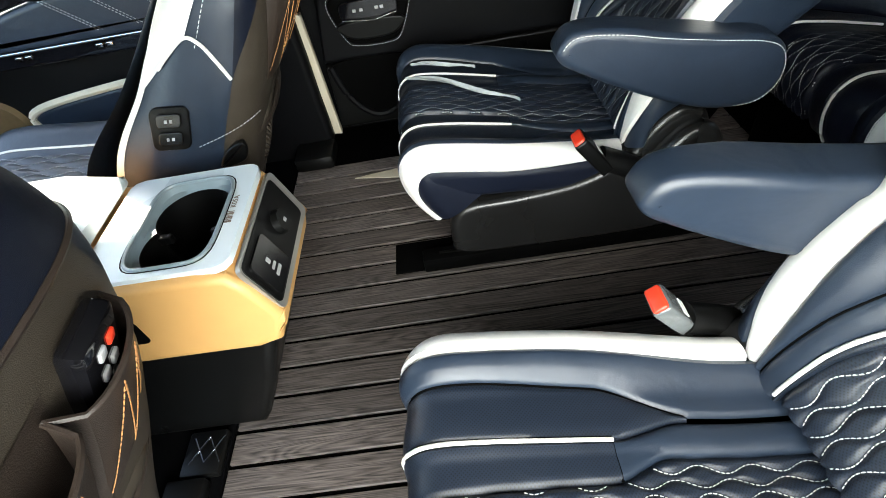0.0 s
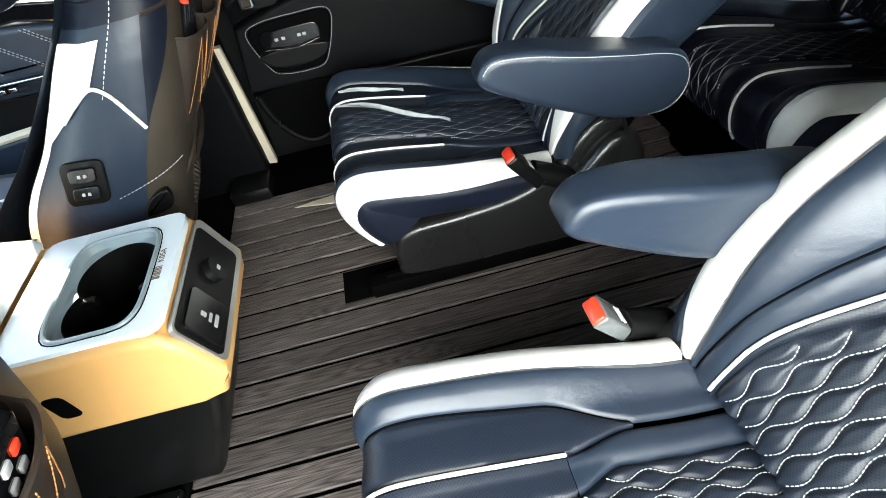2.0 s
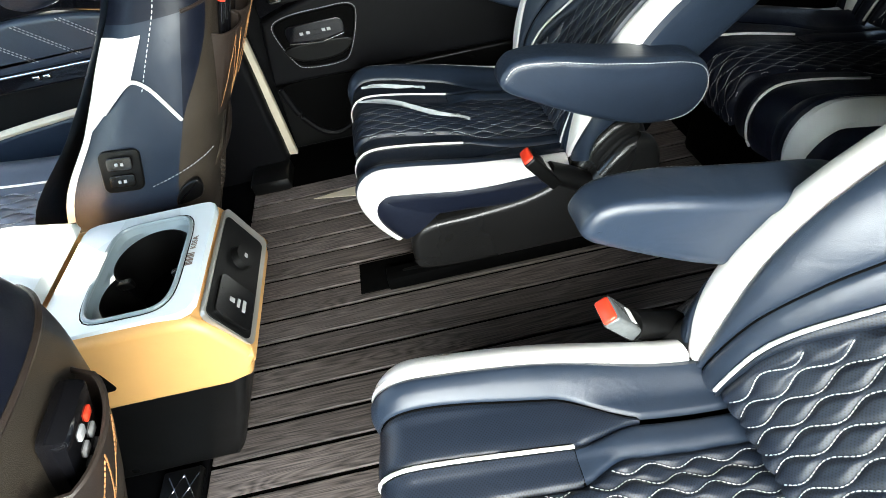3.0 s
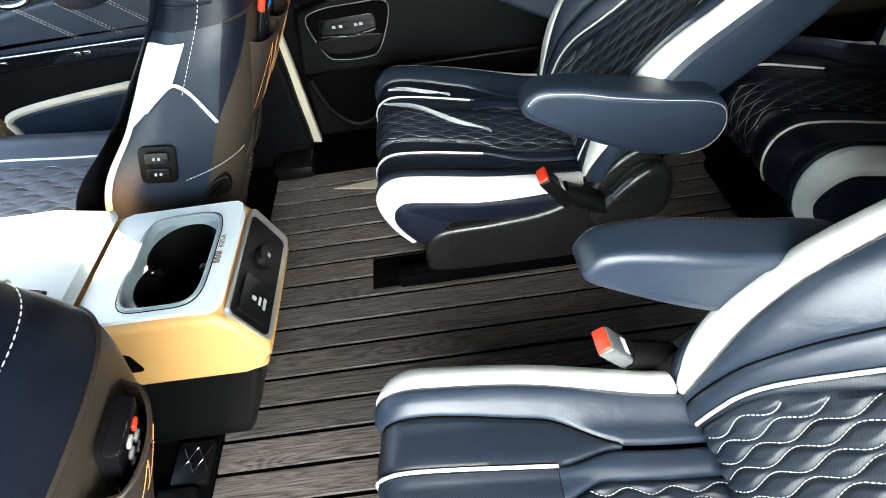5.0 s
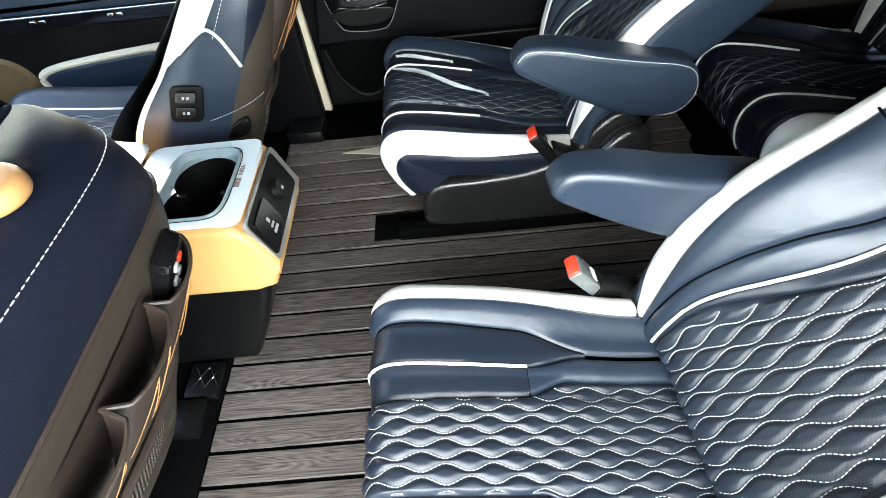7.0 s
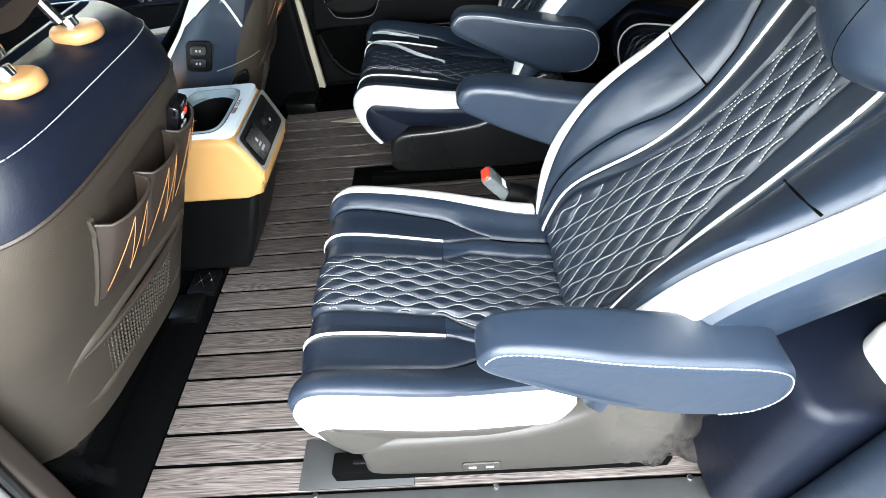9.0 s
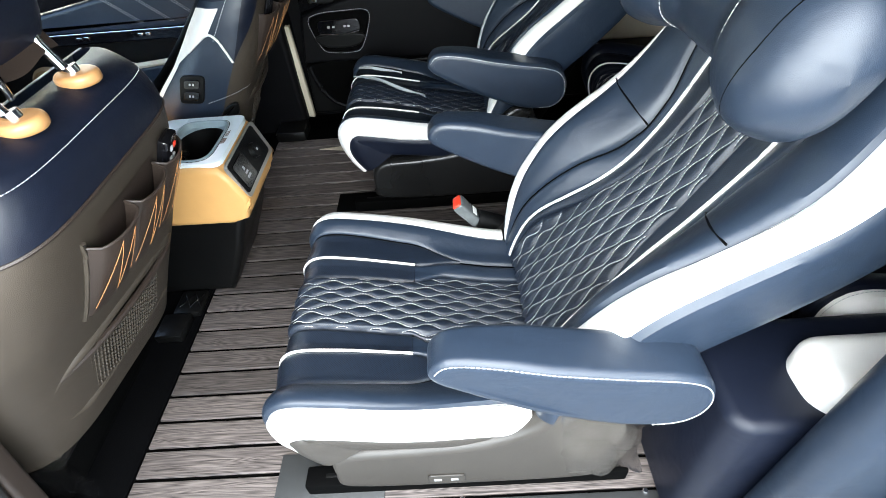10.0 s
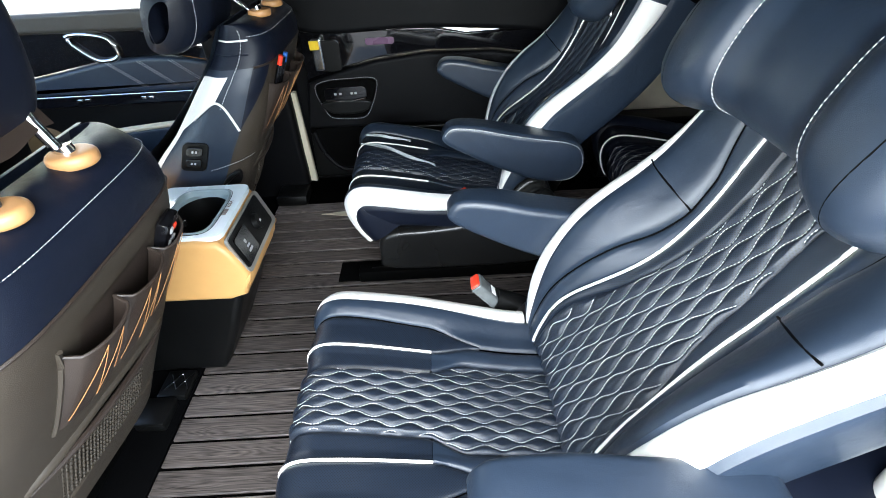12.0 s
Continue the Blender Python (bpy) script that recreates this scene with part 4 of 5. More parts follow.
def organiser(back, yc, inboard, y0, y1):
    """A hanging leather organiser with three pouches and orange zigzag stitching."""
    o = thing("seat_organiser", "dark brown leather organiser with orange zigzag stitching on a seat back", "organiser", "organisers", at=tuple(back(yc, 0.6)))
    m = 3
    for k in range(m):
        a, b = y0 + (y1 - y0) * k / m, y0 + (y1 - y0) * (k + 1) / m

        def f(s_, t_, a=a, b=b):
            y = a + (b - a) * s_
            z = 0.520 + 0.136 * t_
            return back(y, z, 0.006 + 0.030 * math.sin(math.pi * clamp(s_, 0.0, 1.0)) ** 0.25 * (0.35 + 0.65 * t_))
        p = part("pouch", grid(f, 16, 10), BROWN_LEATHER, o, "dark brown leather pouch")
        fine_ = []
        for (s0, t0), (s1, t1) in zip([(0.08, 0.1), (0.35, 0.92), (0.5, 0.1), (0.65, 0.92)], [(0.35, 0.92), (0.5, 0.1), (0.65, 0.92), (0.92, 0.1)]):
            fine_.append([f(s0 + (s1 - s0) * q / 12, t0 + (t1 - t0) * q / 12) + Vector((0.0030, 0, 0.0016)) for q in range(13)])
        part("zigzag", dashes(fine_, 0.005, 0.0015, 0.0007), THREAD_ORANGE, p, "orange zigzag stitching")
        part("rim", tube([f(q / 16, 1.0) for q in range(17)], 0.0022, 6), BROWN_LEATHER, p)
    part("backing", grid(lambda s_, t_: back(y0 + (y1 - y0) * s_, 0.515 + 0.150 * t_, 0.003), 20, 6), BROWN_LEATHER, o)
    part("edge_strip", tube([back(y0 if inboard > 0 else y1, 0.515 + 0.150 * q / 6, 0.008) for q in range(7)], 0.004, 6), BROWN, o)
    return o


organiser(nf_back, 0.161, 1, 0.035, 0.335)
organiser(ff_back, 1.129, -1, 0.955, 1.255)


def pens(back):
    for y, z, m, nm in ((0.99, 0.66, RED, "red"), (1.005, 0.655, GLOSS, "black"), (1.02, 0.66, mat("blue_pen", (0.02, 0.10, 0.35), 0.3), "blue")):
        p = back(y, z, 0.018)
        o = thing("pen", nm + " pen standing in a seat organiser pouch", "pen", "pens", at=tuple(p))
        part("barrel", tube([p + Vector((-0.03, 0, -0.06)), p + Vector((0.012, 0, 0.035))], 0.0055, 10), GLOSS, o)
        part("cap", tube([p + Vector((0.012, 0, 0.035)), p + Vector((0.022, 0, 0.058))], 0.0065, 10), m, o, nm + " pen cap")


pens(ff_back)


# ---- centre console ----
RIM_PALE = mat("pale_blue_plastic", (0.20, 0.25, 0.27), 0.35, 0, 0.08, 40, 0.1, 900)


def console():
    c = thing("centre_console", "tan and pale centre console with cup holders on a black base", "console", at=(-0.4, 0.675, 0))
    y0, y1 = 0.548, 0.808
    base = [(-0.95, 0.0), (-0.40, 0.0), (-0.385, 0.02), (-0.325, 0.14), (-0.275, 0.262), (-0.30, 0.29), (-0.95, 0.29)]
    part("base", prism(base, y0 + 0.006, y1 - 0.006, 0.02), BLACK, c, "black moulded console base")
    body = [(-0.95, 0.262), (-0.47, 0.264), (-0.30, 0.262), (-0.258, 0.276), (-0.236, 0.335), (-0.262, 0.40), (-0.283, 0.430), (-0.33, 0.436), (-0.95, 0.44)]
    part("body", prism([(x, min(z, 0.335)) for x, z in body[:5]] + [(-0.95, 0.335)], y0 + 0.002, y1 - 0.002, 0.012), TAN, c, "tan orange moulded lower shell")
    part("side_shell", prism(body, y0, y0 + 0.03, 0.013), TAN, c, "tan orange moulded side shell")
    part("side_shell", prism(body, y1 - 0.026, y1, 0.012), TAN, c, "tan orange moulded side shell")
    part("rear_shell", prism([(-0.312, 0.30), (-0.245, 0.30), (-0.236, 0.335), (-0.262, 0.40), (-0.283, 0.430), (-0.312, 0.434)], y0 + 0.01, y1 - 0.01, 0.004), TAN, c, "tan rear shell")
    part("grab_slot", prism(rrect(-0.478, 0.318, -0.448, 0.372, 0.010), y0 - 0.0015, y0 + 0.004, 0.001), BLACK_MATT, c, "dark grab slot in the side")
    # pale top with an opening for the cups
    zt = 0.444
    out = rrect(-0.500, y0 + 0.012, -0.275, y1 - 0.008, 0.02, 6)
    hx, hy, cy, cxx = 0.066, 0.099, 0.675, -0.374
    turn = [2 * math.pi * k / 72 for k in range(72)]
    soft_box = lambda a, g: (abs(math.cos(a) / hx) ** 5 + abs(math.sin(a) / hy) ** 5) ** -0.2 * g
    cups = lambda a: 0.035 * abs(math.sin(a)) + math.sqrt(0.0615 ** 2 - (0.035 * math.cos(a)) ** 2)
    hole = [(cxx + math.cos(a) * soft_box(a, 1), cy + math.sin(a) * soft_box(a, 1)) for a in turn]
    ends = [Vector(p) for p in out]
    ring = ends + [ends[0]]
    def edge_at(a):
        """Where a ray from the middle of the cups leaves the panel."""
        d = Vector((math.cos(a), math.sin(a)))
        best = None
        for k in range(len(ends)):
            p, e = ring[k] - Vector((cxx, cy)), ring[k + 1] - ring[k]
            det = d.x * -e.y + e.x * d.y
            if abs(det) < 1e-9:
                continue
            t, u = (p.x * -e.y + e.x * p.y) / det, (d.x * p.y - d.y * p.x) / det
            if t > 0 and -1e-6 <= u <= 1 + 1e-6:
                best = t
        return (cxx + d.x * best, cy + d.y * best)
    out = [edge_at(a) for a in turn]
    m = len(out)
    v = [(x, y, zt) for x, y in out] + [(x, y, zt) for x, y in hole] + [(x, y, zt - 0.012) for x, y in out] + [(x, y, zt - 0.012) for x, y in hole]
    f = []
    for i in range(m):
        j = (i + 1) % m
        f += [(i, j, m + j, m + i), (i, 2 * m + i, 2 * m + j, j), (m + i, m + j, 3 * m + j, 3 * m + i)]
    part("top_panel", poly(v, f), PALE, c, "pale grey satin top panel")
    rim = [(x, y, zt + 0.0005) for x, y in hole]
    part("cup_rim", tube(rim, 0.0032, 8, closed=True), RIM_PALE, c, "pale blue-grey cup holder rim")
    part("rim_groove", tube([(cxx + (x - cxx) * 1.07, cy + (y - cy) * 1.045, zt - 0.0004) for x, y in hole], 0.0012, 6, closed=True), BLACK_MATT, c, "thin dark groove round the cup holders")
    # pale liner with two joined round cups sunk through it
    lip = [(cxx + math.cos(a) * cups(a), cy + math.sin(a) * cups(a)) for a in turn]
    m = len(turn)
    v = [(x, y, zt - 0.002) for x, y in hole] + [(cxx + (x - cxx) * 0.97, cy + (y - cy) * 0.98, zt - 0.014) for x, y in hole] + [(x, y, zt - 0.018) for x, y in lip]
    f = [(r * m + k, r * m + (k + 1) % m, (r + 1) * m + (k + 1) % m, (r + 1) * m + k) for r in range(2) for k in range(m)]
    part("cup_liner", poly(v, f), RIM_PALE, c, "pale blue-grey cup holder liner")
    well = grid(lambda s_, t_: Vector((cxx + (lip[round(t_ * m) % m][0] - cxx) * (1 - 0.08 * s_), cy + (lip[round(t_ * m) % m][1] - cy) * (1 - 0.04 * s_), zt - 0.0175 - 0.080 * s_)), 6, m, False, True)
    part("cup_well", well, BLACK, c, "deep black cup holder well")
    part("well_floor", prism([(cxx + (x - cxx) * 0.93, cy + (y - cy) * 0.965) for x, y in lip], zt - 0.104, zt - 0.096, 0.0005, "xy"), BLACK_MATT, c)
    for sx in (1, -1):
        part("cup_tab", prism(rrect(cxx + sx * 0.044 - 0.012, cy - 0.006, cxx + sx * 0.044 + 0.012, cy + 0.006, 0.004), zt - 0.040, zt - 0.026, 0.002, "xy"), BLACK, c, "black sprung cup holder tab")
    # rear control face
    def face(y, t, off=0.0):
        a, b = Vector((-0.270, 0.432)), Vector((-0.236, 0.330))
        q = a.lerp(b, t)
        nn = Vector((0.102, 0.034)).normalized()
        q = q + nn * off
        return Vector((q.x, y, q.y))

    def plate(name, ya, yb, t0, t1, off, th, r, material, parent, label=""):
        o = rrect(ya, t0 * 0.1075, yb, t1 * 0.1075, r, 4)
        n = len(o)
        vs = [face(y, t / 0.1075, off) for y, t in o] + [face(y, t / 0.1075, off + th) for y, t in o]
        fs = [tuple(range(n)), tuple(range(n, 2 * n))] + [(i, (i + 1) % n, n + (i + 1) % n, n + i) for i in range(n)]
        bm = bmesh.new()
        bm.from_mesh(poly([tuple(q) for q in vs], fs))
        return part(name, bm, material, parent, label)
    plate("control_frame", y0 + 0.012, y1 - 0.014, 0.03, 0.97, -0.004, 0.008, 0.012, SILVER, c, "brushed pale frame of the rear control panel")
    rp = plate("control_panel", y0 + 0.016, y1 - 0.034, 0.06, 0.86, 0.004, 0.002, 0.010, BLACK, c, "black rear control panel")
    plate("socket_cover", y0 + 0.026, y0 + 0.10, 0.16, 0.80, 0.006, 0.004, 0.008, BLACK_SHINY, rp, "black socket cover")
    for k, (ya, yb, ta, tb) in enumerate(((0.052, 0.074, 0.60, 0.66), (0.055, 0.071, 0.50, 0.55), (0.058, 0.066, 0.36, 0.45))):
        plate("symbol", y0 + ya, y0 + yb, ta, tb, 0.010, 0.0008, 0.001, MARK, rp)
    bm = bmesh.new()
    bmesh.ops.create_cone(bm, cap_ends=True, segments=24, radius1=0.021, radius2=0.019, depth=0.012)
    bm.transform(Matrix.Translation(face(y0 + 0.155, 0.45, 0.012)) @ Matrix.Rotation(radians(72), 4, "Y"))
    part("socket_cap", bm, BLACK, rp, "round black socket cap")
    plate("symbol", y0 + 0.151, y0 + 0.159, 0.42, 0.48, 0.0186, 0.0008, 0.001, MARK, rp)
    # sticker
    for k in range(9):
        y = 0.652 + 0.0030 * k
        part("barcode_bar", box((-0.302, y, zt), (-0.291, y + (0.0012 if k % 3 else 0.0019), zt + 0.0008), 0), INK, c)
    cu = bpy.data.curves.new("code", "FONT")
    cu.body, cu.size, cu.extrude, cu.align_x = "K05A", 0.0125, 0.0003, "CENTER"
    tx = new("sticker_code", cu)
    dg = bpy.context.evaluated_depsgraph_get()
    me = bpy.data.meshes.new_from_object(tx.evaluated_get(dg))
    bpy.data.objects.remove(tx)
    me.transform(Matrix.Translation((-0.2915, 0.700, zt + 0.0008)) @ Matrix.Rotation(radians(90), 4, "Z"))
    part("sticker_code", me, INK, c, "printed code K05A", True)
    # armrest lid forward of the cups
    lid = [(-0.93, 0.442), (-0.512, 0.442), (-0.506, 0.448), (-0.515, 0.462), (-0.60, 0.480), (-0.90, 0.482), (-0.93, 0.47)]
    part("lid", prism(lid, y0 + 0.004, y1 - 0.004, 0.012), PALE, c, "pale console lid")
    return c


console()


# ---- far sliding door ----
def far_door():
    d = thing("sliding_door", "shut sliding door with black leather trim, stitched recess and pocket", "door", kind="structure", at=(0.1, 1.6, 0))
    part("upper_trim", prism(rounded([(-0.27, 0.635), (0.2, 0.625), (0.55, 0.60), (0.85, 0.58), (0.85, 0.80), (0.3, 0.82), (-0.27, 0.82)], 5), 1.585, 1.67, 0.02), BLACK_LEATHER, d, "black soft upper door trim")
    arc = [(-0.275, 0.455), (-0.15, 0.49), (0.0, 0.525), (0.2, 0.545), (0.45, 0.54), (0.72, 0.50), (0.85, 0.47)]
    part("gloss_panel", prism([(x, z) for x, z in arc] + [(0.85, 0.60), (0.35, 0.60), (0.22, 0.625), (-0.275, 0.635)], 1.603, 1.66, 0.004), GLOSS, d, "gloss black panel round the handle")
    part("armrest_panel", prism([(x, z - 0.004) for x, z in arc] + [(0.85, 0.27), (0.45, 0.255), (0.0, 0.258), (-0.305, 0.262)], 1.580, 1.655, 0.014), BLACK_LEATHER, d, "black leather door panel")
    part("lower_panel", prism([(-0.315, 0.03), (0.9, 0.03), (0.9, 0.25), (-0.305, 0.25)], 1.592, 1.655, 0.01), BLACK, d, "black lower door panel")
    part("chrome_line", tube([(-0.255, 1.602, 0.632), (0.0, 1.600, 0.630), (0.235, 1.600, 0.606)], 0.003), CHROME, d, "thin bright trim line")
    # cup recess with window switches
    rec = rounded([(-0.245, 0.425), (-0.20, 0.452), (-0.10, 0.457), (-0.02, 0.455), (-0.008, 0.42), (-0.05, 0.325), (-0.09, 0.305), (-0.18, 0.308), (-0.215, 0.33)], 6)
    r = part("recess", prism(rec, 1.574, 1.590, 0.006), BLACK_MATT, d, "recessed grab pocket with switches")
    part("stitching", dashes([[(-0.125 + (x + 0.125) * 1.03, 1.5775, 0.385 + (z - 0.385) * 1.06) for x, z in rec + rec[:1]]], 0.006, 0.003, 0.0012), THREAD_GREY, r)
    part("switch_bank", prism(rrect(-0.215, 0.378, -0.045, 0.432, 0.02), 1.568, 1.576, 0.002), GLOSS, r, "gloss black switch bank")
    part("shelf", prism(rounded([(-0.225, 0.375), (-0.04, 0.375), (-0.07, 0.33), (-0.19, 0.33)], 4), 1.560, 1.576, 0.004), BLACK, r)
    part("switch_edge", tube([(-0.21, 1.563, 0.385), (-0.12, 1.562, 0.375), (-0.05, 1.563, 0.388)], 0.0022), CHROME, r)
    for x in (-0.175, -0.155, -0.11, -0.095):
        part("symbol", box((x, 1.5665, 0.402), (x + 0.010, 1.5675, 0.410), 0), MARK, r)
    # map pocket
    pk = rounded([(-0.285, 0.255), (-0.05, 0.255), (-0.065, 0.19), (-0.10, 0.105), (-0.16, 0.075), (-0.225, 0.105), (-0.262, 0.17)], 6)
    p = part("map_pocket", prism(pk, 1.584, 1.594, 0.004), BLACK_MATT, d, "open door pocket")
    part("stitching", dashes([[(-0.295, 1.582, 0.25), (-0.27, 1.582, 0.155), (-0.225, 1.582, 0.085), (-0.165, 1.582, 0.058), (-0.10, 1.582, 0.085), (-0.03, 1.582, 0.125), (0.08, 1.582, 0.135)]], 0.006, 0.003, 0.0013), THREAD_GREY, d)
    part("pocket_lip", tube(spline([(-0.29, 1.583, 0.25), (-0.265, 1.583, 0.16), (-0.215, 1.583, 0.09), (-0.16, 1.583, 0.068), (-0.10, 1.583, 0.095), (-0.06, 1.583, 0.18), (-0.05, 1.583, 0.245)], 6), 0.012), BLACK_LEATHER, p)
    # handle with its tag
    h = part("handle_bowl", prism(rrect(-0.215, 0.485, -0.13, 0.60, 0.02), 1.594, 1.606, 0.003), BLACK, d, "black handle bowl")
    part("handle", prism(rrect(-0.232, 0.495, -0.19, 0.615, 0.01), 1.570, 1.592, 0.006), CHROME, h, "silver pull handle")
    part("tag", prism(rrect(-0.235, 0.575, -0.20, 0.607, 0.003), 1.566, 1.569, 0.001), YELLOW, h, "yellow sticker")
    part("lamp", prism(rrect(-0.03, 0.575, 0.08, 0.60, 0.01), 1.599, 1.6025, 0.001), mat("purple_lens", (0.10, 0.04, 0.09), 0.3), d, "small purple lens")
    return d


far_door()

# far pillar with its pale strip, between the front door and the sliding door
pl = thing("pillar", "black door pillar trim with a pale strip", "pillar", kind="structure", at=(-0.4, 1.5, 0))
part("cover", prism(rounded([(-0.62, 0.0), (-0.36, 0.0), (-0.335, 0.2), (-0.335, 0.6), (-0.33, 1.22), (-0.60, 1.22), (-0.60, 0.5)], 3), 1.50, 1.66, 0.02), BLACK_LEATHER, pl, "black pillar trim")
part("strip", prism([(-0.335, 0.048), (-0.308, 0.045), (-0.318, 0.43), (-0.336, 0.43)], 1.535, 1.56, 0.003), CREAM, pl, "pale grey sealing strip")
part("foot", box((-0.46, 1.40, 0.0), (-0.33, 1.52, 0.05), 0.015), BLACK, pl)

# ---- far front door ----
fd = thing("front_door", "far front door with black trim, chrome handle and stitched leather", "door", kind="structure", at=(-1.2, 1.6, 0))
part("lower_trim", prism([(-2.0, 0.0), (-0.60, 0.0), (-0.60, 0.43), (-2.0, 0.43)], 1.60, 1.67, 0.01), BLACK, fd, "black lower trim")
part("leather_pad", prism(rounded([(-1.75, 0.455), (-0.62, 0.45), (-0.62, 0.54), (-0.80, 0.575), (-1.0, 0.57), (-1.3, 0.52), (-1.7, 0.47)], 5), 1.59, 1.655, 0.015), NAVY, fd, "navy leather door pad")
part("gloss_band", prism([(-2.0, 0.405), (-0.62, 0.405), (-0.62, 0.452), (-2.0, 0.452)], 1.575, 1.66, 0.006), GLOSS, fd, "gloss black armrest band")
part("chrome_line", tube([(-2.0, 1.573, 0.452), (-0.62, 1.573, 0.450)], 0.002), CHROME, fd)
part("upper_black", prism([(-1.9, 0.48), (-1.3, 0.525), (-1.0, 0.575), (-0.78, 0.58), (-0.62, 0.545), (-0.62, 0.60), (-0.75, 0.62), (-0.85, 0.675), (-1.9, 0.69)], 1.60, 1.66, 0.005), GLOSS, fd, "gloss black upper panel")
part("sill_trim", prism([(-2.0, 0.685), (-0.60, 0.665), (-0.60, 0.745), (-2.0, 0.745)], 1.585, 1.67, 0.015), GREY, fd, "grey window sill trim")
hd_ = [(-1.12, 1.592, 0.662), (-0.985, 1.592, 0.655), (-0.955, 1.592, 0.60), (-0.98, 1.592, 0.575), (-1.05, 1.592, 0.580)]
part("handle", tube(spline(hd_, 5, True), 0.009, 10, closed=True), CHROME, fd, "chrome door handle")
for x in (-1.0, -0.88, -0.76):
    for k in (0, 0.012):
        part("stitching", dashes([[(x + k - 0.02, 1.588, 0.565), (x + k + 0.10, 1.588, 0.465)]], 0.006, 0.003, 0.0015), THREAD_GREY, fd)
part("lower_pocket", prism(rounded([(-1.24, 0.22), (-1.20, 0.285), (-0.8, 0.325), (-0.64, 0.325), (-0.64, 0.1), (-1.2, 0.1)], 5), 1.55, 1.605, 0.015), NAVY, fd, "door pocket with a pale edge")
part("pocket_edge", tube(spline([(-1.23, 1.56, 0.13), (-1.245, 1.553, 0.22), (-1.20, 1.552, 0.290), (-0.8, 1.552, 0.332), (-0.64, 1.552, 0.332)], 8), 0.012, 8), CREAM, fd, "cream edge")
bm = bmesh.new()
bmesh.ops.create_cone(bm, cap_ends=True, segments=32, radius1=0.10, radius2=0.085, depth=0.02)
bm.transform(Matrix.Translation((-1.40, 1.595, 0.23)) @ Matrix.Rotation(radians(90), 4, "X"))
part("speaker", bm, SPEAKER, fd, "bronze speaker grille")
for x in (-0.93, -0.9, -1.15, -1.18):
    part("switch", box((x, 1.571, 0.425), (x + 0.02, 1.577, 0.438), 0.002), CHROME, fd)

# ---- rear side panel on the far side, by the third row ----
rs = thing("rear_side_panel", "cream rear side panel with a wood line and cup holder", "panel", kind="structure", at=(1.3, 1.6, 0))
part("cream_panel", prism([(0.92, 0.26), (1.9, 0.25), (1.9, 0.45), (0.92, 0.45)], 1.60, 1.66, 0.012), CREAM, rs, "cream plastic panel")
part("wood_line", prism([(0.90, 0.45), (1.9, 0.45), (1.9, 0.53), (0.90, 0.53)], 1.585, 1.66, 0.01), WOOD_TRIM, rs, "warm wood line")
part("upper_dark", prism([(0.88, 0.53), (1.9, 0.53), (1.9, 1.22), (0.88, 1.22)], 1.60, 1.68, 0.01), BLACK_LEATHER, rs)
part("lower_dark", prism([(0.90, 0.0), (2.2, 0.0), (2.2, 0.26), (0.90, 0.26)], 1.50, 1.66, 0.015), BLACK, rs)

# far windows: pillars and glass
w = solo("window_1", box((-1.95, 1.655, 0.745), (-0.62, 1.660, 1.22), 0), GLASS, "clear front side window glass", "window", "structure")
w.visible_shadow = False
solo("window_2", box((-0.30, 1.655, 0.80), (0.88, 1.662, 1.22), 0), PRIVACY, "dark privacy glass of the sliding door", "window", "structure")
w = solo("window_3", poly([(-1.30, -0.25, 1.24), (-1.30, 1.66, 1.24), (-2.3, 1.66, 0.60), (-2.3, -0.25, 0.60)], [(0, 1, 2, 3)]), GLASS, "sloping windscreen glass", "window", "structure")
w.visible_shadow = False

# ---- things on the floor and on the seats ----
# a patch of sunlight, laid on the planks as a thin cream wedge
solo("sun_wedge", prism([(-0.265, 1.330), (-0.10, 1.295), (-0.10, 1.352)], 0.0005, 0.003, 0.0008, "xy"), CREAM, "thin cream wedge standing in for a patch of sunlight on the planks", "shim")
for x in (-0.098, 0.261, 0.632):
    bm = bmesh.new()
    bmesh.ops.create_cone(bm, cap_ends=True, segments=14, radius1=0.006, radius2=0.0045, depth=0.003)
    bm.transform(Matrix.Translation((x, -0.073, 0.0075)))
    solo("screw", bm, CHROME, "small dark screw in the door sill", "screw", "", "sill screws")


# clear protective film hanging at the seat base
def film(name, x0, x1, z0, z1, y, label, seed):
    rnd = random.Random(seed)
    off = [rnd.uniform(0, 50) for _ in range(3)]

    def f(s_, t_):
        x, z = x0 + (x1 - x0) * s_ + 0.02 * (1 - t_), z0 + (z1 - z0) * t_
        h = 0.016 * noise.noise(Vector((x * 28 + off[0], z * 30, off[1]))) + 0.006 * abs(noise.noise(Vector((x * 70, z * 80 + off[2], 3))))
        return Vector((x + 0.01 * noise.noise(Vector((z * 20, off[2], 1))), y + h - 0.02 * (1 - t_), z))
    o = solo(name, grid(f, 40, 30), FILM, label, "plastic film")
    o.visible_shadow = False
    return o


film("plastic_film", 0.42, 0.54, 0.225, 0.40, -0.095, "crumpled clear protective film on the seat base", 3)
film("plastic_film", -0.57, -0.45, 0.11, 0.23, -0.045, "crumpled clear protective film on the front seat hinge", 5)


# loose film strips left on the far cushion
def strip(pts, w, label):
    p = spline(pts, 10)
    o = solo("film_strip", grid(lambda s_, t_: p[round(s_ * (len(p) - 1))] + Vector((0.004 * math.sin(9 * s_), (t_ - 0.5) * w * math.sin(math.pi * clamp(s_, 0.04, 0.96)) ** 0.6, 0.004 * math.sin(6 * t_ + 8 * s_))), len(p) - 1, 6), PALE_FILM, label, "plastic film")
    return o


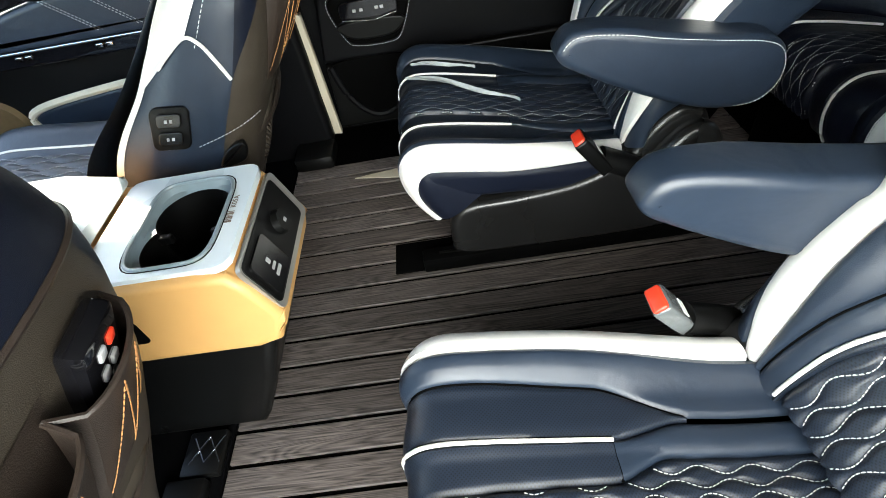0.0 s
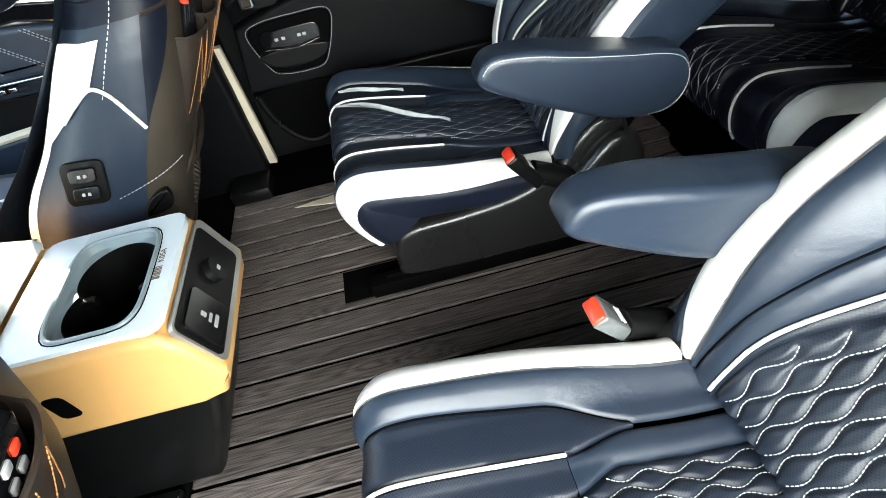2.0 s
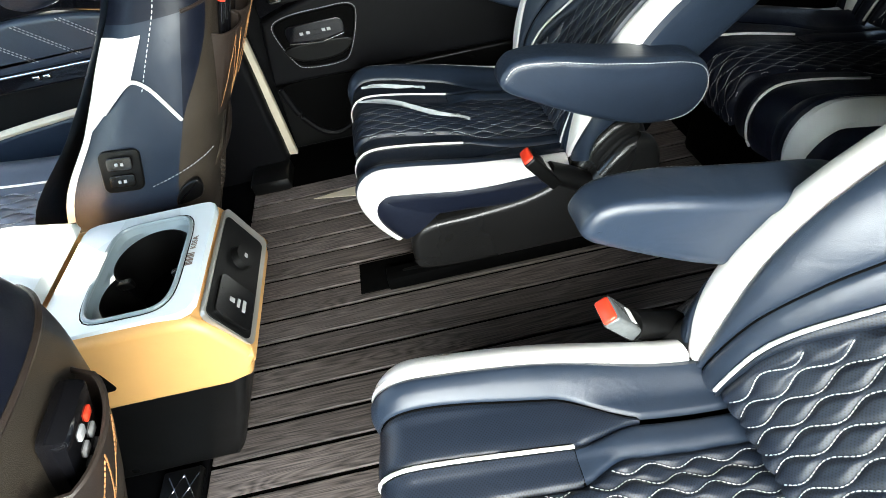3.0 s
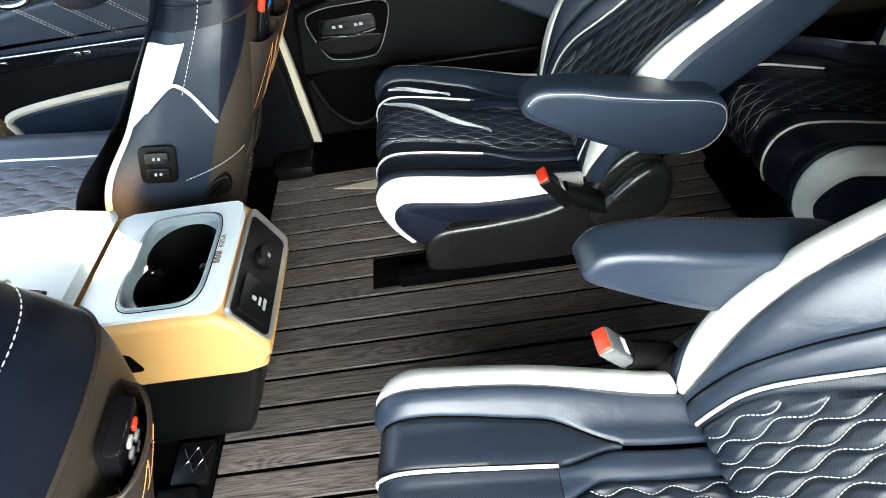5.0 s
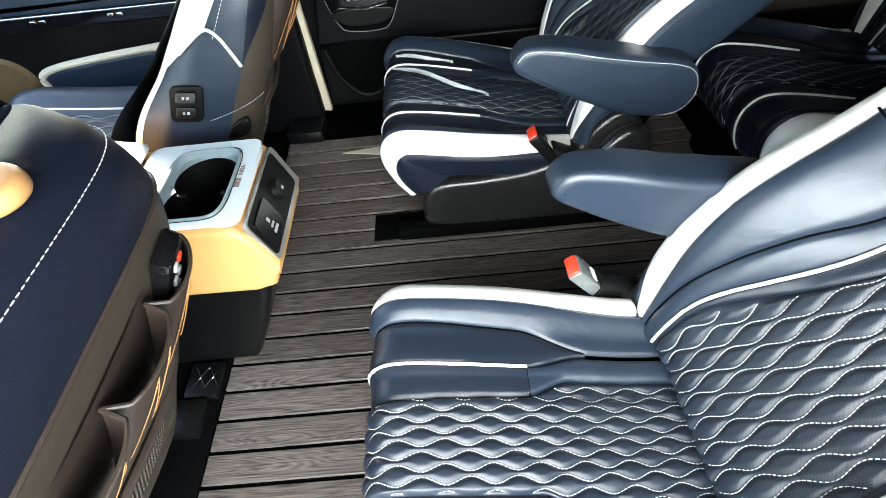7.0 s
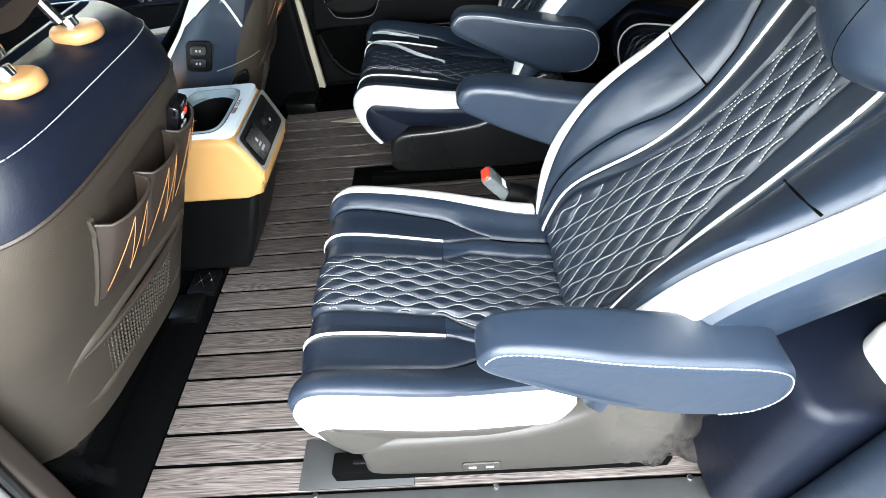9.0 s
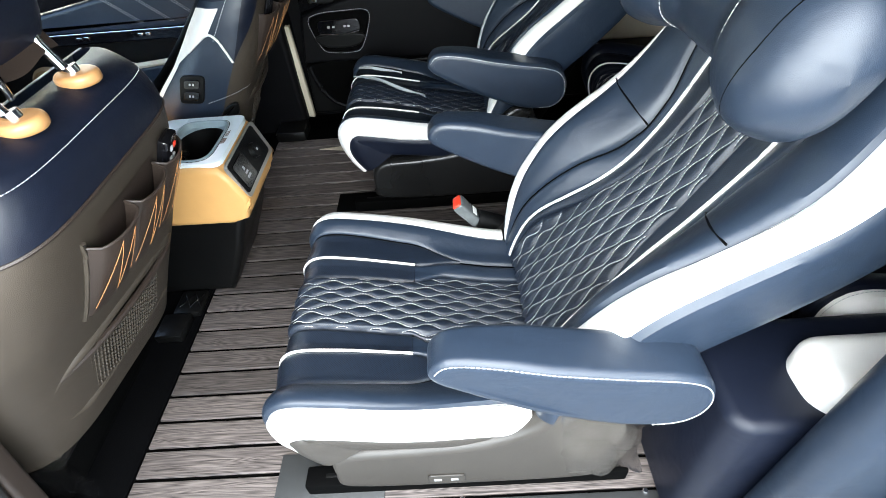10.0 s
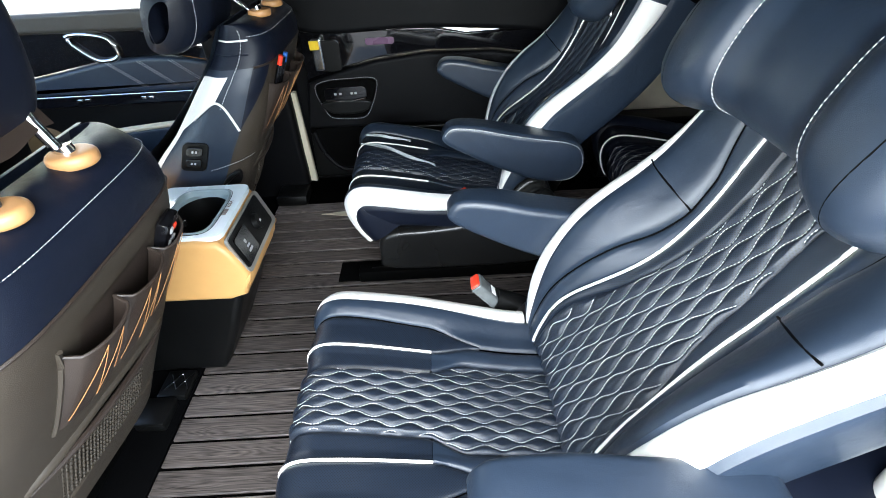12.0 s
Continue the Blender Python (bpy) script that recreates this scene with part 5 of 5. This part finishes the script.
strip([(-0.035, 1.190, 0.362), (0.06, 1.150, 0.358), (0.15, 1.095, 0.345), (0.21, 1.05, 0.338)], 0.02, "torn strip of clear film on the far seat cushion")
strip([(-0.02, 1.235, 0.372), (0.05, 1.222, 0.370), (0.13, 1.19, 0.362)], 0.012, "torn strip of clear film on the far seat cushion")

# crumpled white wrapper on the far front seat
rw = random.Random(4)
for k in range(3):
    bm = bmesh.new()
    bmesh.ops.create_icosphere(bm, subdivisions=3, radius=0.022 - 0.004 * k)
    for v in bm.verts:
        v.co *= 1 + 0.45 * noise.noise(v.co * 55 + Vector((k * 7.0, 0, 0)))
        v.co.z *= 0.6
    bm.transform(Matrix.Translation((-0.735 - 0.028 * k, 0.925 + 0.012 * (k % 2), 0.325 + 0.004 * k)))
    solo("paper_scrap", bm, PAPER, "small crumpled white paper on the front seat", "paper", "", "paper scraps")


# remote control in the near organiser, and pens in the far one
def remote():
    r = thing("remote_control", "black remote control with a red button in a pouch", "remote control", at=(-0.178, 0.285, 0.66))
    m = pose(-0.210, 0.283, 0.620, 0, 26, 4)
    bm = box((-0.009, -0.024, -0.06), (0.009, 0.024, 0.06), 0.005)
    bm.transform(m)
    part("case", bm, GLOSS, r)
    for i in range(4):
        for j in range(2):
            bm = box((0.008, -0.011 + j * 0.014, -0.030 + i * 0.022), (0.0115, -0.002 + j * 0.014, -0.020 + i * 0.022), 0.003)
            bm.transform(m)
            part("button", bm, RED if (i, j) == (3, 1) else MARK, r)


remote()


# near door pillar, in the corner by the front seat
np_ = thing("near_pillar", "brown door pillar trim beside white bodywork", "pillar", kind="structure", at=(-0.6, -0.2, 0))
part("trim", prism([(-0.70, 0.0), (-0.525, 0.0), (-0.455, 0.22), (-0.365, 0.52), (-0.265, 0.90), (-0.24, 1.22), (-0.70, 1.22)], -0.136, -0.100, 0.008), BROWN_LEATHER, np_, "brown plastic pillar trim")
part("body", prism([(-0.80, -0.25), (-0.62, -0.25), (-0.555, 0.0), (-0.490, 0.20), (-0.405, 0.42), (-0.30, 0.76), (-0.25, 1.25), (-0.80, 1.25)], -0.32, -0.138, 0.025), PAINT, np_, "white painted pillar")
part("seal_edge", tube([(-0.545, -0.142, 0.02), (-0.482, -0.142, 0.205), (-0.397, -0.142, 0.425), (-0.292, -0.142, 0.765)], 0.007, 8), BLACK, np_, "black rubber edge between trim and paint")

# rear jamb of the open door
jb = thing("door_jamb", "navy padded jamb of the open door with a rubber seal", "door jamb", kind="structure", at=(0.8, -0.1, 0))
# forward-facing pad in the darker navy: its shade is put into the colour
part("inner_pad", prism(rrect(0.650, -0.135, 1.06, 0.06, 0.035, 8), 0.002, 0.39, 0.02, "xy", 8), NAVY_DARK, jb, "navy padded trim, shade put into its darker leather")
# no part of the jamb: added for the white corner of the third-row seat
part("seat_corner", prism(rrect(0.765, -0.125, 1.05, -0.01, 0.045, 8), 0.36, 0.445, 0.03, "xy", 8), WHITE, jb, "white leather block standing in for third-row seat trim")
part("outer_pad", prism(rrect(0.725, -0.205, 1.05, -0.137, 0.032, 8), 0.002, 1.22, 0.01, "xy"), NAVY, jb, "navy padded pillar")
part("seal", tube([(0.865, -0.225, -0.02), (0.87, -0.225, 0.6), (0.89, -0.225, 1.22)], 0.030, 14), SEAL, jb, "green-grey rubber door seal")
part("seal_lip", tube([(0.925, -0.255, -0.02), (0.93, -0.255, 0.6), (0.95, -0.255, 1.22)], 0.030, 14), SEAL, jb, "green-grey rubber door seal")
part("post", box((0.94, -0.30, -0.1), (1.06, -0.205, 1.25), 0.02), SILL, jb)

# anchor cover on the carpet by the console
an = thing("anchor_cover", "black floor anchor cover with silver cross marks", "cover", at=(-0.5, 0.5, 0))
part("block", box((-0.545, 0.458, 0.0), (-0.468, 0.545, 0.022), 0.006), BLACK, an)
part("lower_block", box((-0.56, 0.37, 0.0), (-0.485, 0.452, 0.030), 0.006), BLACK, an)
for a, b in (((-0.50, 0.530), (-0.470, 0.480)), ((-0.50, 0.480), (-0.470, 0.530)), ((-0.53, 0.480), (-0.50, 0.530)), ((-0.53, 0.530), (-0.50, 0.480))):
    part("cross_line", tube([(a[0], a[1], 0.0225), (b[0], b[1], 0.0225)], 0.0012, 6), CHROME, an)

# ---- floor planks ----
shared = None
k = 0
y = 0.068 - 2 * PITCH
while y < FLOOR_Y1 - 0.02:
    a, b = max(y + 0.0044, FLOOR_Y0), min(y + PITCH - 0.0044, FLOOR_Y1)
    if b - a > 0.01:
        if b - a > PITCH - 0.0092:
            if shared is None:
                bm = box((FLOOR_X0, -(PITCH / 2 - 0.0044), -0.008), (FLOOR_X1, PITCH / 2 - 0.0044, 0.0), 0.0014, 1)
                shared = bpy.data.meshes.new("plank")
                bm.to_mesh(shared)
                bm.free()
                shared.materials.append(PLANK)
            ob = new("plank", shared)
            ob.location = (0, (a + b) / 2, 0)
        else:
            bm = box((FLOOR_X0, a, -0.008), (FLOOR_X1, b, 0.0), 0.0014, 1)
            me = bpy.data.meshes.new("plank")
            bm.to_mesh(me)
            bm.free()
            me.materials.append(PLANK)
            ob = new("plank", me)
        ob.parent = floor
    y += PITCH
